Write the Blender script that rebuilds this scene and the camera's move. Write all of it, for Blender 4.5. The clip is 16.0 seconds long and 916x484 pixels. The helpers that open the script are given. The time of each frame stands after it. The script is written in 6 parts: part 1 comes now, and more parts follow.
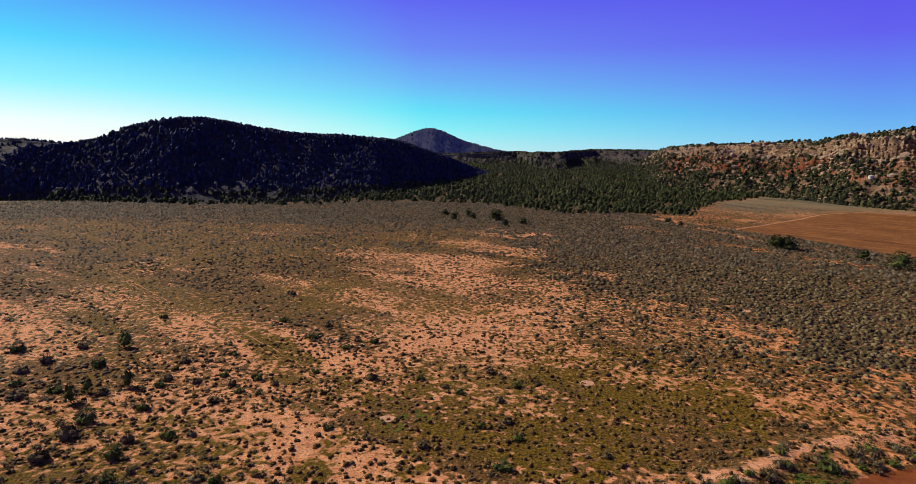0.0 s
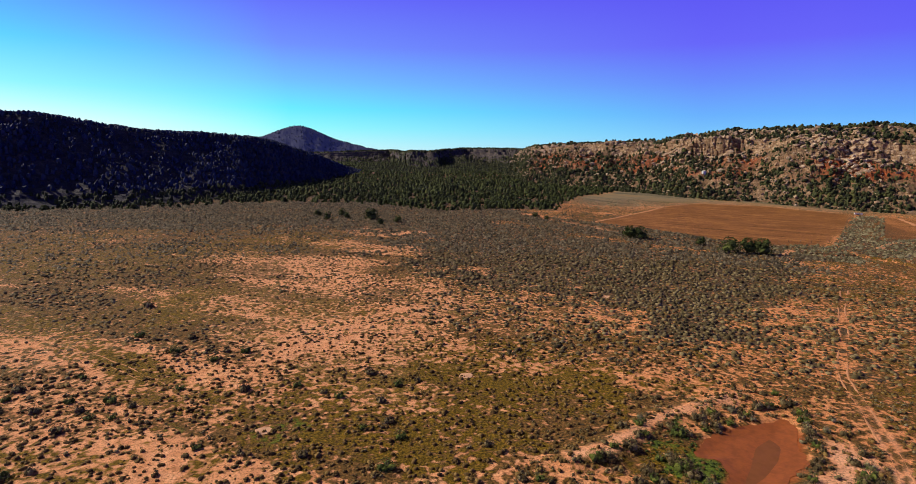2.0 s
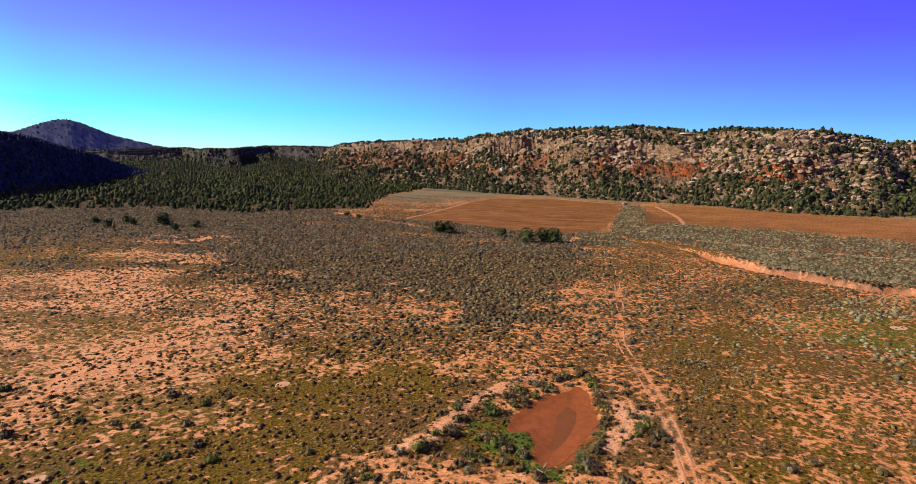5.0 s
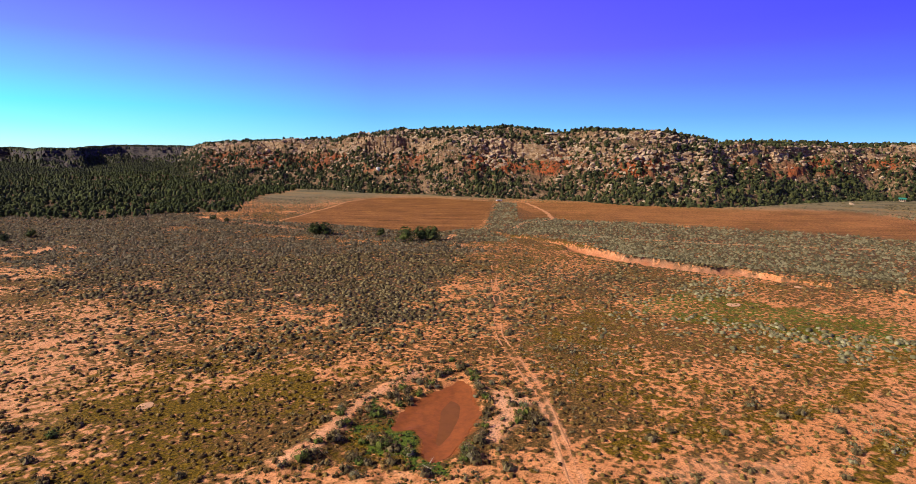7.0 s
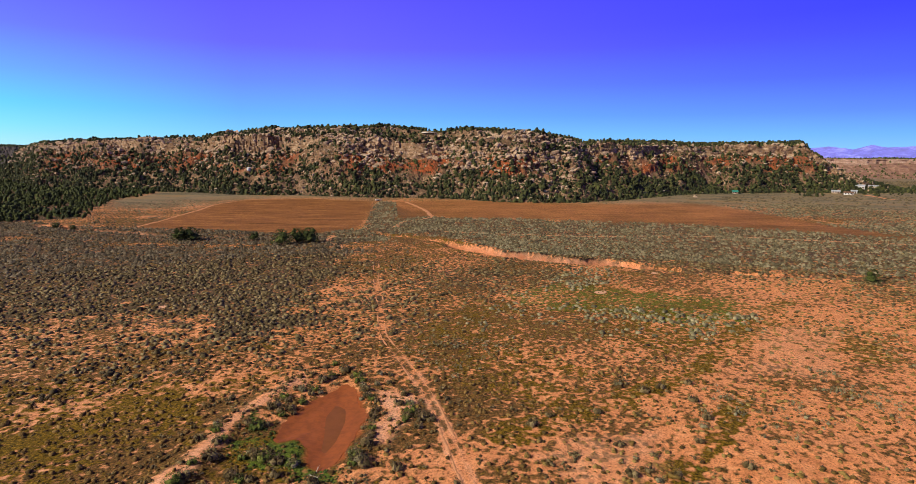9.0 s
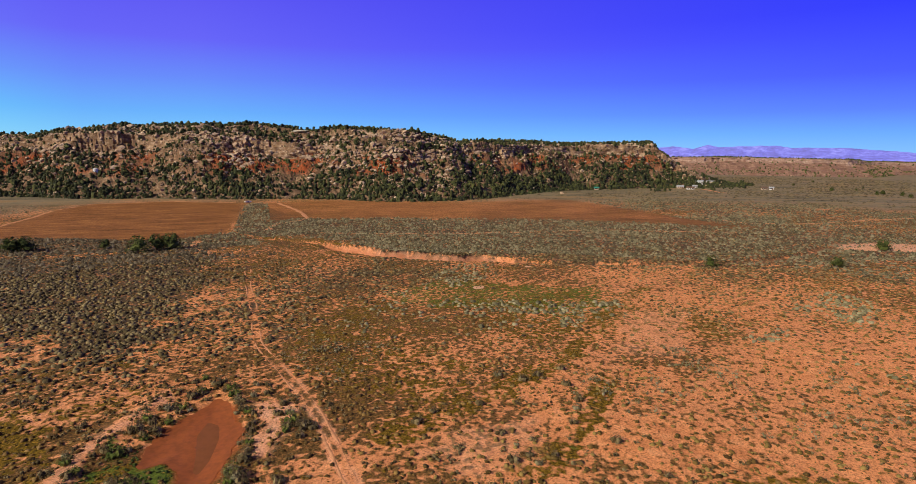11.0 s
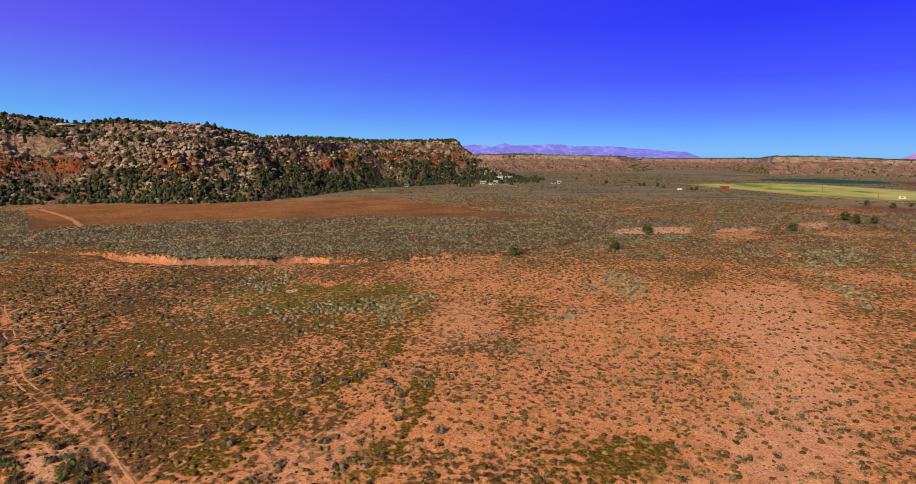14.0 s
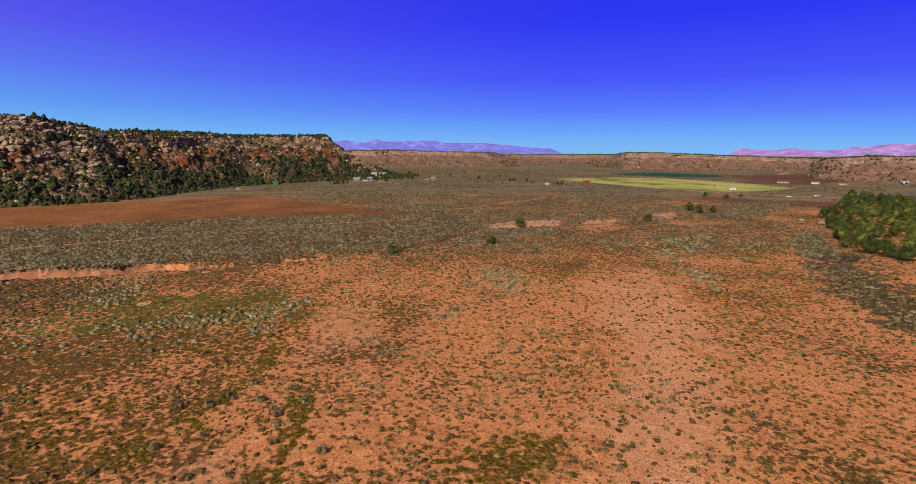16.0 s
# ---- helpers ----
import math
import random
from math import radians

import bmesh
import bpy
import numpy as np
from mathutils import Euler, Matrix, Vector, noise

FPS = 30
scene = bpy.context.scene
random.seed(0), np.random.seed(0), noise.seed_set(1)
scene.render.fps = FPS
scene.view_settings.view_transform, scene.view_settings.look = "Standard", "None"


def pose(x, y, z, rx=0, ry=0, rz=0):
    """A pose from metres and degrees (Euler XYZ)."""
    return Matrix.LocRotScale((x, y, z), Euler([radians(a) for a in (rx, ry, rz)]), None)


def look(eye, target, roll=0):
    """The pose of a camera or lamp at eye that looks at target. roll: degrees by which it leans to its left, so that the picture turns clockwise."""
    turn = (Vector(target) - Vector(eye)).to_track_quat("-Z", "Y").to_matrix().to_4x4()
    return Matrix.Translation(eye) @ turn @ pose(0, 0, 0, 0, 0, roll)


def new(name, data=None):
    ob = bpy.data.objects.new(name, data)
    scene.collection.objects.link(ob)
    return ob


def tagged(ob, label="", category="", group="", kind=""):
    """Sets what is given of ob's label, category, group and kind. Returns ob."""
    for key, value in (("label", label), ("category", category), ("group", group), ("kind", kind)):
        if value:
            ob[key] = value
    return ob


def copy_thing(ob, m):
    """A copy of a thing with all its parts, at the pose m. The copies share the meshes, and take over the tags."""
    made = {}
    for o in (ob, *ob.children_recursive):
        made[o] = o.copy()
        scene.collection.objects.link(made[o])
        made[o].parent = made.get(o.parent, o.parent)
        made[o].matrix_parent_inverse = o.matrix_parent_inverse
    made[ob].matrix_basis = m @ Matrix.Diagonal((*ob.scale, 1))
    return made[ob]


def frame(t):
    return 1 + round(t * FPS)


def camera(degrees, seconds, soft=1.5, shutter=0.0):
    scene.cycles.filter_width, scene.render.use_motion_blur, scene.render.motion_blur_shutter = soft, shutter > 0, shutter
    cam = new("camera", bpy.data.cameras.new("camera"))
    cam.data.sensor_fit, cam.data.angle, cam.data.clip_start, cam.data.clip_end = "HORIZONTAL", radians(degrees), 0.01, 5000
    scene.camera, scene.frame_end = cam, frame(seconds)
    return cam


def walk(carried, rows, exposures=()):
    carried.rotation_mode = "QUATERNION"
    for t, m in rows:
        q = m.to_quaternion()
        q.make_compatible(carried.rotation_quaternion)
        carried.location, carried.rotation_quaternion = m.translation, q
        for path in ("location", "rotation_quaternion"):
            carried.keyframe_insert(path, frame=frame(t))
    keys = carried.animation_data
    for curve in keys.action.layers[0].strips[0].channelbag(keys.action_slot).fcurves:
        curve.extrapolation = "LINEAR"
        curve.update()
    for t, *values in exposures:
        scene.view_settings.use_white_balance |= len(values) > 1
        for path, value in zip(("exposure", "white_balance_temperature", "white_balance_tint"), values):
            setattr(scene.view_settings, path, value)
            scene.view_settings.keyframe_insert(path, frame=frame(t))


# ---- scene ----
cam = camera(77.27, 16.0, soft=0.6)
PATH = [
    (0.0, pose(0, 0, 40, 81.19, -0.77, -0.68)),
    (0.5, pose(0, 0, 40, 81.18, -0.74, -3.83)),
    (1.0, pose(0, 0, 40, 81.19, -0.73, -6.93)),
    (1.5, pose(0, 0, 40, 81.20, -0.69, -10.15)),
    (2.0, pose(0, 0, 40, 81.19, -0.63, -13.22)),
    (2.5, pose(0, 0, 40, 81.18, -0.64, -16.34)),
    (3.0, pose(0, 0, 40, 81.18, -0.69, -19.50)),
    (3.5, pose(0, 0, 40, 81.18, -0.66, -22.65)),
    (4.0, pose(0, 0, 40, 81.19, -0.68, -25.76)),
    (6.5, pose(0, 0, 40, 81.26, -0.42, -41.13)),
    (7.0, pose(0, 0, 40, 81.26, -0.41, -44.19)),
    (7.5, pose(0, 0, 40, 81.26, -0.38, -47.21)),
    (8.0, pose(0, 0, 40, 81.27, -0.35, -50.18)),
    (8.5, pose(0, 0, 40, 81.24, -0.30, -53.19)),
    (9.0, pose(0, 0, 40, 81.23, -0.22, -56.23)),
    (11.5, pose(0, 0, 40, 81.19, -0.15, -71.50)),
    (12.0, pose(0, 0, 40, 81.18, -0.08, -74.54)),
    (12.5, pose(0, 0, 40, 81.16, -0.05, -77.57)),
    (13.0, pose(0, 0, 40, 81.13, -0.03, -80.66)),
    (13.5, pose(0, 0, 40, 81.08, -0.06, -83.79)),
    (14.0, pose(1.50, 0.60, 39.70, 81.04, -0.21, -87.14)),
    (14.5, pose(2.98, 0.92, 39.48, 80.99, -0.24, -90.41)),
    (15.0, pose(4.22, 0.96, 39.44, 80.89, -0.22, -93.37)),
    (15.5, pose(5.30, 1.05, 39.46, 80.79, -0.24, -96.51)),
    (16.0, pose(6.30, 1.18, 39.50, 80.73, -0.34, -99.64)),
]
EXPOSURE = [(0.0, -0.05), (2.0, 0.1), (3.5, 0.28), (7.0, 0.42), (9.0, 0.24), (12.5, 0.03), (14.5, -0.04), (16.0, -0.1)]
walk(cam, PATH, EXPOSURE)

# ---- world and sun ----
SUN_AZ, SUN_EL = -56.0, 35.0      # clockwise from +y, and height, in degrees
GLOW_AZ = -45.0                   # where the bright haze along the horizon is centred


SKY_FAR = ((0.0, (0.22, 0.50, 1.0)), (0.03, (0.15, 0.38, 1.0)), (0.063, (0.115, 0.22, 1.0)), (0.113, (0.075, 0.11, 1.0)), (0.2, (0.036, 0.052, 1.0)), (0.3, (0.025, 0.042, 0.95)), (0.40, (0.055, 0.064, 0.20)), (1.0, (0.046, 0.05, 0.07)))
SKY_SIDE = ((0.0, (0.34, 0.68, 1.0)), (0.03, (0.22, 0.58, 1.0)), (0.063, (0.16, 0.46, 1.0)), (0.113, (0.16, 0.29, 1.0)), (0.17, (0.16, 0.15, 1.0)), (0.3, (0.115, 0.08, 0.95)), (0.40, (0.06, 0.064, 0.20)), (1.0, (0.046, 0.05, 0.07)))
SKY_NEAR = ((0.0, (0.62, 0.95, 1.0)), (0.04, (0.30, 0.95, 1.0)), (0.07, (0.16, 0.86, 1.0)), (0.113, (0.19, 0.58, 1.0)), (0.17, (0.19, 0.32, 1.0)), (0.24, (0.155, 0.18, 1.0)), (0.32, (0.10, 0.09, 0.95)), (0.40, (0.065, 0.07, 0.21)), (1.0, (0.046, 0.05, 0.07)))
SKY_SUN = ((0.0, (1.0, 1.0, 1.0)), (0.04, (0.92, 1.0, 1.0)), (0.09, (0.36, 0.95, 1.0)), (0.15, (0.11, 0.76, 1.0)), (0.22, (0.10, 0.42, 1.0)), (0.32, (0.085, 0.2, 0.95)), (0.40, (0.075, 0.095, 0.26)), (1.0, (0.046, 0.05, 0.07)))


def make_world():
    """Clear desert sky: white and cyan low towards the sun, deep violet-blue away from it and overhead."""
    world = bpy.data.worlds.new("sky")
    world.use_nodes = True
    nt = world.node_tree
    nt.nodes.clear()
    lk = nt.links.new
    out, bg = nt.nodes.new("ShaderNodeOutputWorld"), nt.nodes.new("ShaderNodeBackground")
    sky = nt.nodes.new("ShaderNodeTexSky")
    sky.sky_type, sky.sun_disc = "NISHITA", False
    sky.sun_elevation, sky.sun_rotation = radians(SUN_EL), radians(SUN_AZ)
    sky.altitude, sky.dust_density, sky.ozone_density = 1700, 0.6, 2.0
    co, sep, dot = nt.nodes.new("ShaderNodeTexCoord"), nt.nodes.new("ShaderNodeSeparateXYZ"), nt.nodes.new("ShaderNodeVectorMath")
    dot.operation = "DOT_PRODUCT"
    dot.inputs[1].default_value = (math.sin(radians(GLOW_AZ)), math.cos(radians(GLOW_AZ)), 0)
    lk(co.outputs["Generated"], sep.inputs[0])
    lk(co.outputs["Generated"], dot.inputs[0])

    def heights(stops):
        n = nt.nodes.new("ShaderNodeValToRGB")
        e = n.color_ramp.elements
        while len(e) < len(stops):
            e.new(0.5)
        for i, (p, c) in enumerate(stops):
            e[i].position, e[i].color = p, (*c, 1)
        lk(sep.outputs["Z"], n.inputs[0])
        return n.outputs[0]

    def blend(lo, hi, a, b):
        f, n = nt.nodes.new("ShaderNodeMapRange"), nt.nodes.new("ShaderNodeMix")
        f.inputs["From Min"].default_value, f.inputs["From Max"].default_value = lo, hi
        lk(dot.outputs["Value"], f.inputs["Value"])
        n.data_type = "RGBA"
        lk(f.outputs[0], n.inputs[0])
        lk(a, n.inputs[6])
        lk(b, n.inputs[7])
        return n.outputs[2]

    tint = blend(0.74, 1.0, blend(0.16, 0.78, blend(-0.9, 0.0, heights(SKY_FAR), heights(SKY_SIDE)), heights(SKY_NEAR)), heights(SKY_SUN))
    dim, mul = nt.nodes.new("ShaderNodeMix"), nt.nodes.new("ShaderNodeMix")
    for n in (dim, mul):
        n.data_type, n.blend_type = "RGBA", "MULTIPLY"
    dim.inputs[0].default_value, dim.inputs[7].default_value = 1.0, (0.3, 0.3, 0.3, 1)
    lk(sky.outputs[0], dim.inputs[6])
    mul.inputs[0].default_value = 0.12
    lk(tint, mul.inputs[6])
    lk(dim.outputs[2], mul.inputs[7])
    lk(mul.outputs[2], bg.inputs[0])
    bg.inputs[1].default_value = 0.84
    lk(bg.outputs[0], out.inputs[0])
    scene.world = world


make_world()
sun = new("sun", bpy.data.lights.new("sun", "SUN"))
sun.data.energy, sun.data.angle, sun.data.color = 5.0, radians(0.53), (1.0, 0.91, 0.76)
sun.matrix_world = look((0, 0, 300), (0 - math.sin(radians(SUN_AZ)) * math.cos(radians(SUN_EL)),
                                      0 - math.cos(radians(SUN_AZ)) * math.cos(radians(SUN_EL)),
                                      300 - math.sin(radians(SUN_EL))))

# ---- noise and plan helpers ----


def lattice(ix, iy, seed):
    n = (ix.astype(np.int64) * 374761393 + iy.astype(np.int64) * 668265263 + seed * 974711) & 0x7FFFFFFF
    n = ((n ^ (n >> 13)) * 1274126177) & 0x7FFFFFFF
    return ((n ^ (n >> 16)) & 0xFFFF) / 65535.0


def vnoise(x, y, seed=0):
    ix, iy = np.floor(x), np.floor(y)
    fx, fy = x - ix, y - iy
    fx, fy = fx * fx * (3 - 2 * fx), fy * fy * (3 - 2 * fy)
    a = lattice(ix, iy, seed) * (1 - fx) + lattice(ix + 1, iy, seed) * fx
    b = lattice(ix, iy + 1, seed) * (1 - fx) + lattice(ix + 1, iy + 1, seed) * fx
    return a * (1 - fy) + b * fy


def fbm(x, y, scale, octaves=4, seed=0):
    """Smooth noise from -1 to 1 with its largest lumps about scale metres wide."""
    v, amp, tot = np.zeros_like(x, dtype=float), 1.0, 0.0
    for k in range(octaves):
        v += amp * (vnoise(x / scale * 2 ** k + 17.3 * k, y / scale * 2 ** k - 9.1 * k, seed + k) * 2 - 1)
        tot += amp
        amp *= 0.5
    return v / tot * 1.6


def cells(x, y, size, seed=0):
    """Blocky noise: one value for each cell, and how deep inside it a point lies."""
    gx, gy = np.floor(x / size), np.floor(y / size)
    best, second, val = np.full(x.shape, 9e9), np.full(x.shape, 9e9), np.zeros(x.shape)
    for dx in (-1, 0, 1):
        for dy in (-1, 0, 1):
            cx, cy = gx + dx, gy + dy
            px = (cx + 0.15 + 0.7 * lattice(cx, cy, seed)) * size
            py = (cy + 0.15 + 0.7 * lattice(cx, cy, seed + 7)) * size
            d = np.hypot(x - px, y - py)
            near = d < best
            second = np.where(near, best, np.minimum(second, d))
            val = np.where(near, lattice(cx, cy, seed + 13), val)
            best = np.where(near, d, best)
    return val, np.clip((second - best) / size, 0, 1)


def smooth(a, b, x):
    t = np.clip((x - a) / (b - a), 0, 1)
    return t * t * (3 - 2 * t)


def line_distance(x, y, pts):
    """Distance to a polyline, and metres along it."""
    best, along, run = np.full(x.shape, 9e9), np.zeros(x.shape), 0.0
    for (ax, ay), (bx, by) in zip(pts[:-1], pts[1:]):
        L = math.hypot(bx - ax, by - ay)
        t = np.clip(((x - ax) * (bx - ax) + (y - ay) * (by - ay)) / (L * L), 0, 1)
        d = np.hypot(x - ax - t * (bx - ax), y - ay - t * (by - ay))
        along = np.where(d < best, run + t * L, along)
        best = np.minimum(best, d)
        run += L
    return best, along


def area_distance(x, y, pts):
    """Signed distance to a polygon's edge: positive inside."""
    ring = list(pts) + [pts[0]]
    d, _ = line_distance(x, y, ring)
    inside = np.zeros(x.shape, bool)
    for (ax, ay), (bx, by) in zip(ring[:-1], ring[1:]):
        if ay == by:
            continue
        inside ^= ((ay > y) != (by > y)) & (x < (bx - ax) * (y - ay) / (by - ay) + ax)
    return np.where(inside, d, -d)


def polar(az, r):
    return r * math.sin(radians(az)), r * math.cos(radians(az))


# ---- land cover in plan, metres ----
ZONES = {}


def zone(kind, edge, weight, pts):
    """A patch of one ground cover, with an edge ragged over so many metres."""
    ZONES.setdefault(kind, []).append((edge, weight, pts))


zone("sage", 22, 1.0, [(-118, 407), (-102, 351), (-34, 322), (24, 289), (29, 223), (39, 185), (48, 156), (61, 138), (62, 114),
                       (70, 98), (89, 87), (107, 98), (171, 160), (177, 186), (139, 245), (110, 343), (42, 371), (-45, 428)])
zone("sage", 16, 1.0, [(-520, 560), (-420, 330), (-255, 325), (-157, 326), (-55, 312), (34, 308), (60, 430), (-92, 450), (-250, 520)])
zone("sage", 7, 0.95, [(222, 178), (217, 140), (202, 110), (201, 85), (212, 70), (216, 30), (240, -12), (258, -36), (300, -62), (420, -60), (398, 5), (348, 70), (318, 166), (290, 208), (250, 222)])
zone("sage", 14, 0.7, [(162, 141), (190, 73), (160, 62), (137, 88), (109, 95)])
zone("sage", 8, 1.1, [(263, -214), (261, -227), (191, -184), (127, -145), (97, -112), (109, -114), (150, -135), (195, -161)])
zone("sage", 14, 0.9, [(307, 174), (245, 140), (200, 54), (212, 1), (235, -50), (266, -106), (332, -70), (370, 45), (353, 124)])
zone("sage", 9, 0.9, [(247, -125), (260, -166), (199, -135), (203, -115)])
zone("sage", 9, 0.4, [(125, 330), (158, 322), (262, 412), (300, 470), (240, 505), (190, 430), (135, 395)])
zone("dark", 6, 0.95, [(130, 370), (150, 335), (262, 416), (330, 440), (300, 480), (240, 510), (190, 440), (150, 400)])
zone("grass", 9, 0.95, [(140, 345), (158, 326), (262, 416), (330, 440), (300, 470), (240, 505), (190, 430), (145, 380)])
zone("sage", 20, 0.8, [(420, 60), (700, 90), (760, -10), (520, -120), (430, -60)])
zone("grass", 8, 0.9, [(142, 71), (166, 71), (180, 26), (166, 11), (143, 18), (117, 18), (134, 39)])
zone("grass", 6, 0.9, [(-49, 173), (-27, 170), (-18, 153), (-32, 144)])
zone("grass", 7, 0.95, [(-16, 82), (-6, 86), (18, 88), (19, 75), (2, 65), (-13, 69)])
zone("grass", 7, 0.95, [(23, 114), (40, 114), (49, 89), (37, 78), (22, 90)])
zone("grass", 14, 0.8, [(-232, 307), (-151, 301), (-57, 219), (-64, 186), (-127, 215), (-187, 257)])
zone("grass", 10, 0.75, [(259, -174), (286, -228), (195, -161), (143, -129), (134, -107), (170, -115)])
zone("grass", 14, 0.8, [(289, 7), (319, -24), (281, -39), (250, -6)])
zone("green", 4, 1.0, [(51, 73), (54, 69), (51, 61.5), (46.7, 54.6), (49, 50), (46, 49), (43.6, 52.6), (41.7, 59.4), (42, 63)])
zone("green", 3, 0.6, [(-14, 84), (-6, 86), (0, 80), (-8, 76)])
zone("bare", 8, 0.5, [(160, -74), (157, -88), (78, -52), (61, -37), (64, -31), (106, -48)])
zone("bare", 10, 0.1, [(-41, 233), (11, 222), (13, 189), (33, 151), (33, 135), (8, 150), (-22, 163)])
zone("bare", 10, 0.1, [(-22, 163), (12, 129), (11, 95), (-1, 100), (-29, 129)])
zone("grass", 12, 0.9, [(-60, 175), (-15, 180), (5, 150), (-10, 120), (-45, 135)])
zone("grass", 9, 0.95, [(-5, 118), (35, 118), (60, 95), (55, 76), (25, 66), (-10, 64), (-18, 90)])
zone("grass", 9, 0.7, [(80, 78), (110, 92), (140, 75), (120, 40), (95, 35), (84, 50)])
zone("bare", 2, 1.0, [(70, 66), (71.5, 60), (70, 55), (63, 52), (57, 50), (56.5, 52.5), (63, 57), (67, 61)])
zone("dark", 5, 0.9, [(148, 120), (161, 89), (165, 48), (186, 0), (162, 7), (143, 13), (119, 16), (100, 22), (78, 28), (70, 33), (65, 40), (68, 47), (80, 62), (92, 75), (110, 92)])
zone("dark", 4, 1.0, [(125, 105), (130, 84), (113, 68), (104, 53), (92, 62), (90, 75), (108, 90)])
zone("dark", 6, 0.7, [(186, 0), (196, -25), (162, -21), (143, -6), (149, 2)])
zone("dark", 7, 0.8, [(128, -89), (150, -112), (190, -150), (150, -140), (90, -90), (62, -62), (62, -44), (90, -60)])
zone("grass", 2.2, 0.95, [(180, 8), (161, 10), (140, 14), (112, 16), (97, 21), (84, 25), (74, 30), (64, 33), (65, 40), (74, 39), (80, 33), (98, 28), (110, 23), (128, 22), (150, 20), (176, 14)])
zone("grass", 1.8, 0.95, [(104, 9), (94, 8), (84, 8), (73, 10), (64, 13), (64, 20), (70, 19), (79, 15), (88, 14), (101, 14)])
zone("grass", 3, 1.0, [(145, 68), (161, 72), (172, 62), (170, 46), (163, 30), (143, 30), (140, 46), (133, 54), (132, 62)])
zone("grass", 3, 0.85, [(78, -9), (81, -20), (78, -27), (70, -23), (63, -14), (63, -6)])
zone("grass", 5, 0.9, [(275, -177), (286, -234), (187, -155), (178, -131), (208, -134)])
zone("grass", 3, 0.9, [(27, 104), (37, 112), (46, 98), (47, 89), (40, 87), (31, 94)])
zone("grass", 3, 0.8, [(51, 95), (71, 86), (60, 78), (51, 83)])
zone("green", 3, 0.62, [(146, 66), (161, 69), (168, 59), (168, 49), (160, 38), (146, 44), (140, 56)])
zone("green", 1.5, 0.5, [(72, 15), (78, 13), (80, 11), (74, 11)])
zone("green", 2, 0.5, [(160, 20), (168, 16), (172, 8), (164, 8)])
zone("green", 2, 0.45, [(34, 104), (41, 100), (42, 95), (36, 98)])
zone("clump", 4, 0.9, [(128, 67), (135, 60), (148, 50), (148, 30), (162, 14), (143, 13), (130, 22), (121, 36), (117, 48), (119, 60)])
zone("clump", 4, 0.9, [(150, 72), (170, 68), (172, 58), (160, 60)])
zone("clump", 3, 0.9, [(169, -28), (193, -42), (188, -53), (160, -45), (160, -30)])
zone("clump", 2, 0.8, [(143, -14), (149, -25), (133, -24), (130, -14)])
zone("clump", 3, 0.6, [(126, -27), (132, -42), (100, -34), (92, -22), (106, -21)])
zone("clump", 2.5, 0.7, [(122, 2), (118, -12), (99, -10), (101, 1)])
zone("clump", 4, 0.85, [(233, -120), (250, -157), (208, -134), (185, -104), (207, -106)])
zone("clump", 3, 0.9, [(180, -102), (172, -114), (144, -101), (150, -93)])
zone("clump", 2.5, 0.5, [(102, -41), (104, -57), (84, -47), (84, -38)])
zone("clump", 3, 0.8, [(233, -156), (229, -174), (190, -147), (190, -131)])
zone("clump", 2.5, 0.4, [(104, -11), (108, -24), (86, -21), (84, -10)])
zone("clump", 2, 0.45, [(87, 8), (124, 0), (100, -3), (80, 4)])
zone("clump", 2, 0.8, [(97, 21), (104, 15), (96, 8), (88, 10), (92, 17)])
zone("bare", 7, 0.4, [(162, -68), (180, -92), (112, -64), (78, -50), (80, -40), (112, -50)])
zone("bare", 3, 0.22, [(149, 11), (162, -1), (120, 0), (112, 13), (130, 13)])
zone("bare", 3, 0.3, [(79, 25), (85, 17), (74, 16), (65, 21), (65, 31)])
zone("sage", 8, 0.85, [(469, -2), (434, -36), (377, -70), (345, -124), (380, -184), (393, -251), (399, -324), (315, -256), (294, -167), (293, -143), (280, -101), (260, -54), (238, -1)])
zone("dark", 8, 0.9, [(218, -1), (247, -56), (285, -138), (298, -243), (187, -155), (187, -102), (219, -105), (177, -60), (186, -33), (169, -11), (177, -1)])
zone("grass", 6, 0.85, [(337, -35), (362, -64), (338, -77), (301, -56), (295, -31)])
zone("bare", 2.0, 1.0, [(294, -62), (313, -81), (314, -110), (290, -101), (288, -77), (279, -64)])
zone("bare", 2.5, 1.0, [(307, -120), (312, -143), (298, -135), (295, -116)])
zone("bare", 3, 1.0, [(334, -179), (344, -197), (321, -182), (313, -168)])
zone("clump", 7, 0.75, [(41, 213), (78, 160), (114, 113), (91, 92), (71, 86), (58, 91), (44, 103), (22, 124)])
zone("dark", 7, 0.85, [(41, 213), (78, 160), (114, 113), (91, 92), (71, 86), (58, 91), (44, 103), (22, 124)])
zone("clump", 6, 0.5, [(166, 168), (173, 139), (173, 89), (104, 53), (80, 56), (85, 75), (78, 88), (112, 121)])
zone("dark", 6, 0.85, [(166, 168), (173, 139), (173, 89), (104, 53), (80, 56), (85, 75), (78, 88), (112, 121)])
zone("dark", 12, 0.95, [(483, -50), (503, -268), (441, -249), (346, -186), (333, -110), (343, -36)])
zone("sage", 14, 0.55, [(483, -50), (503, -268), (441, -249), (346, -186), (333, -110), (343, -36)])
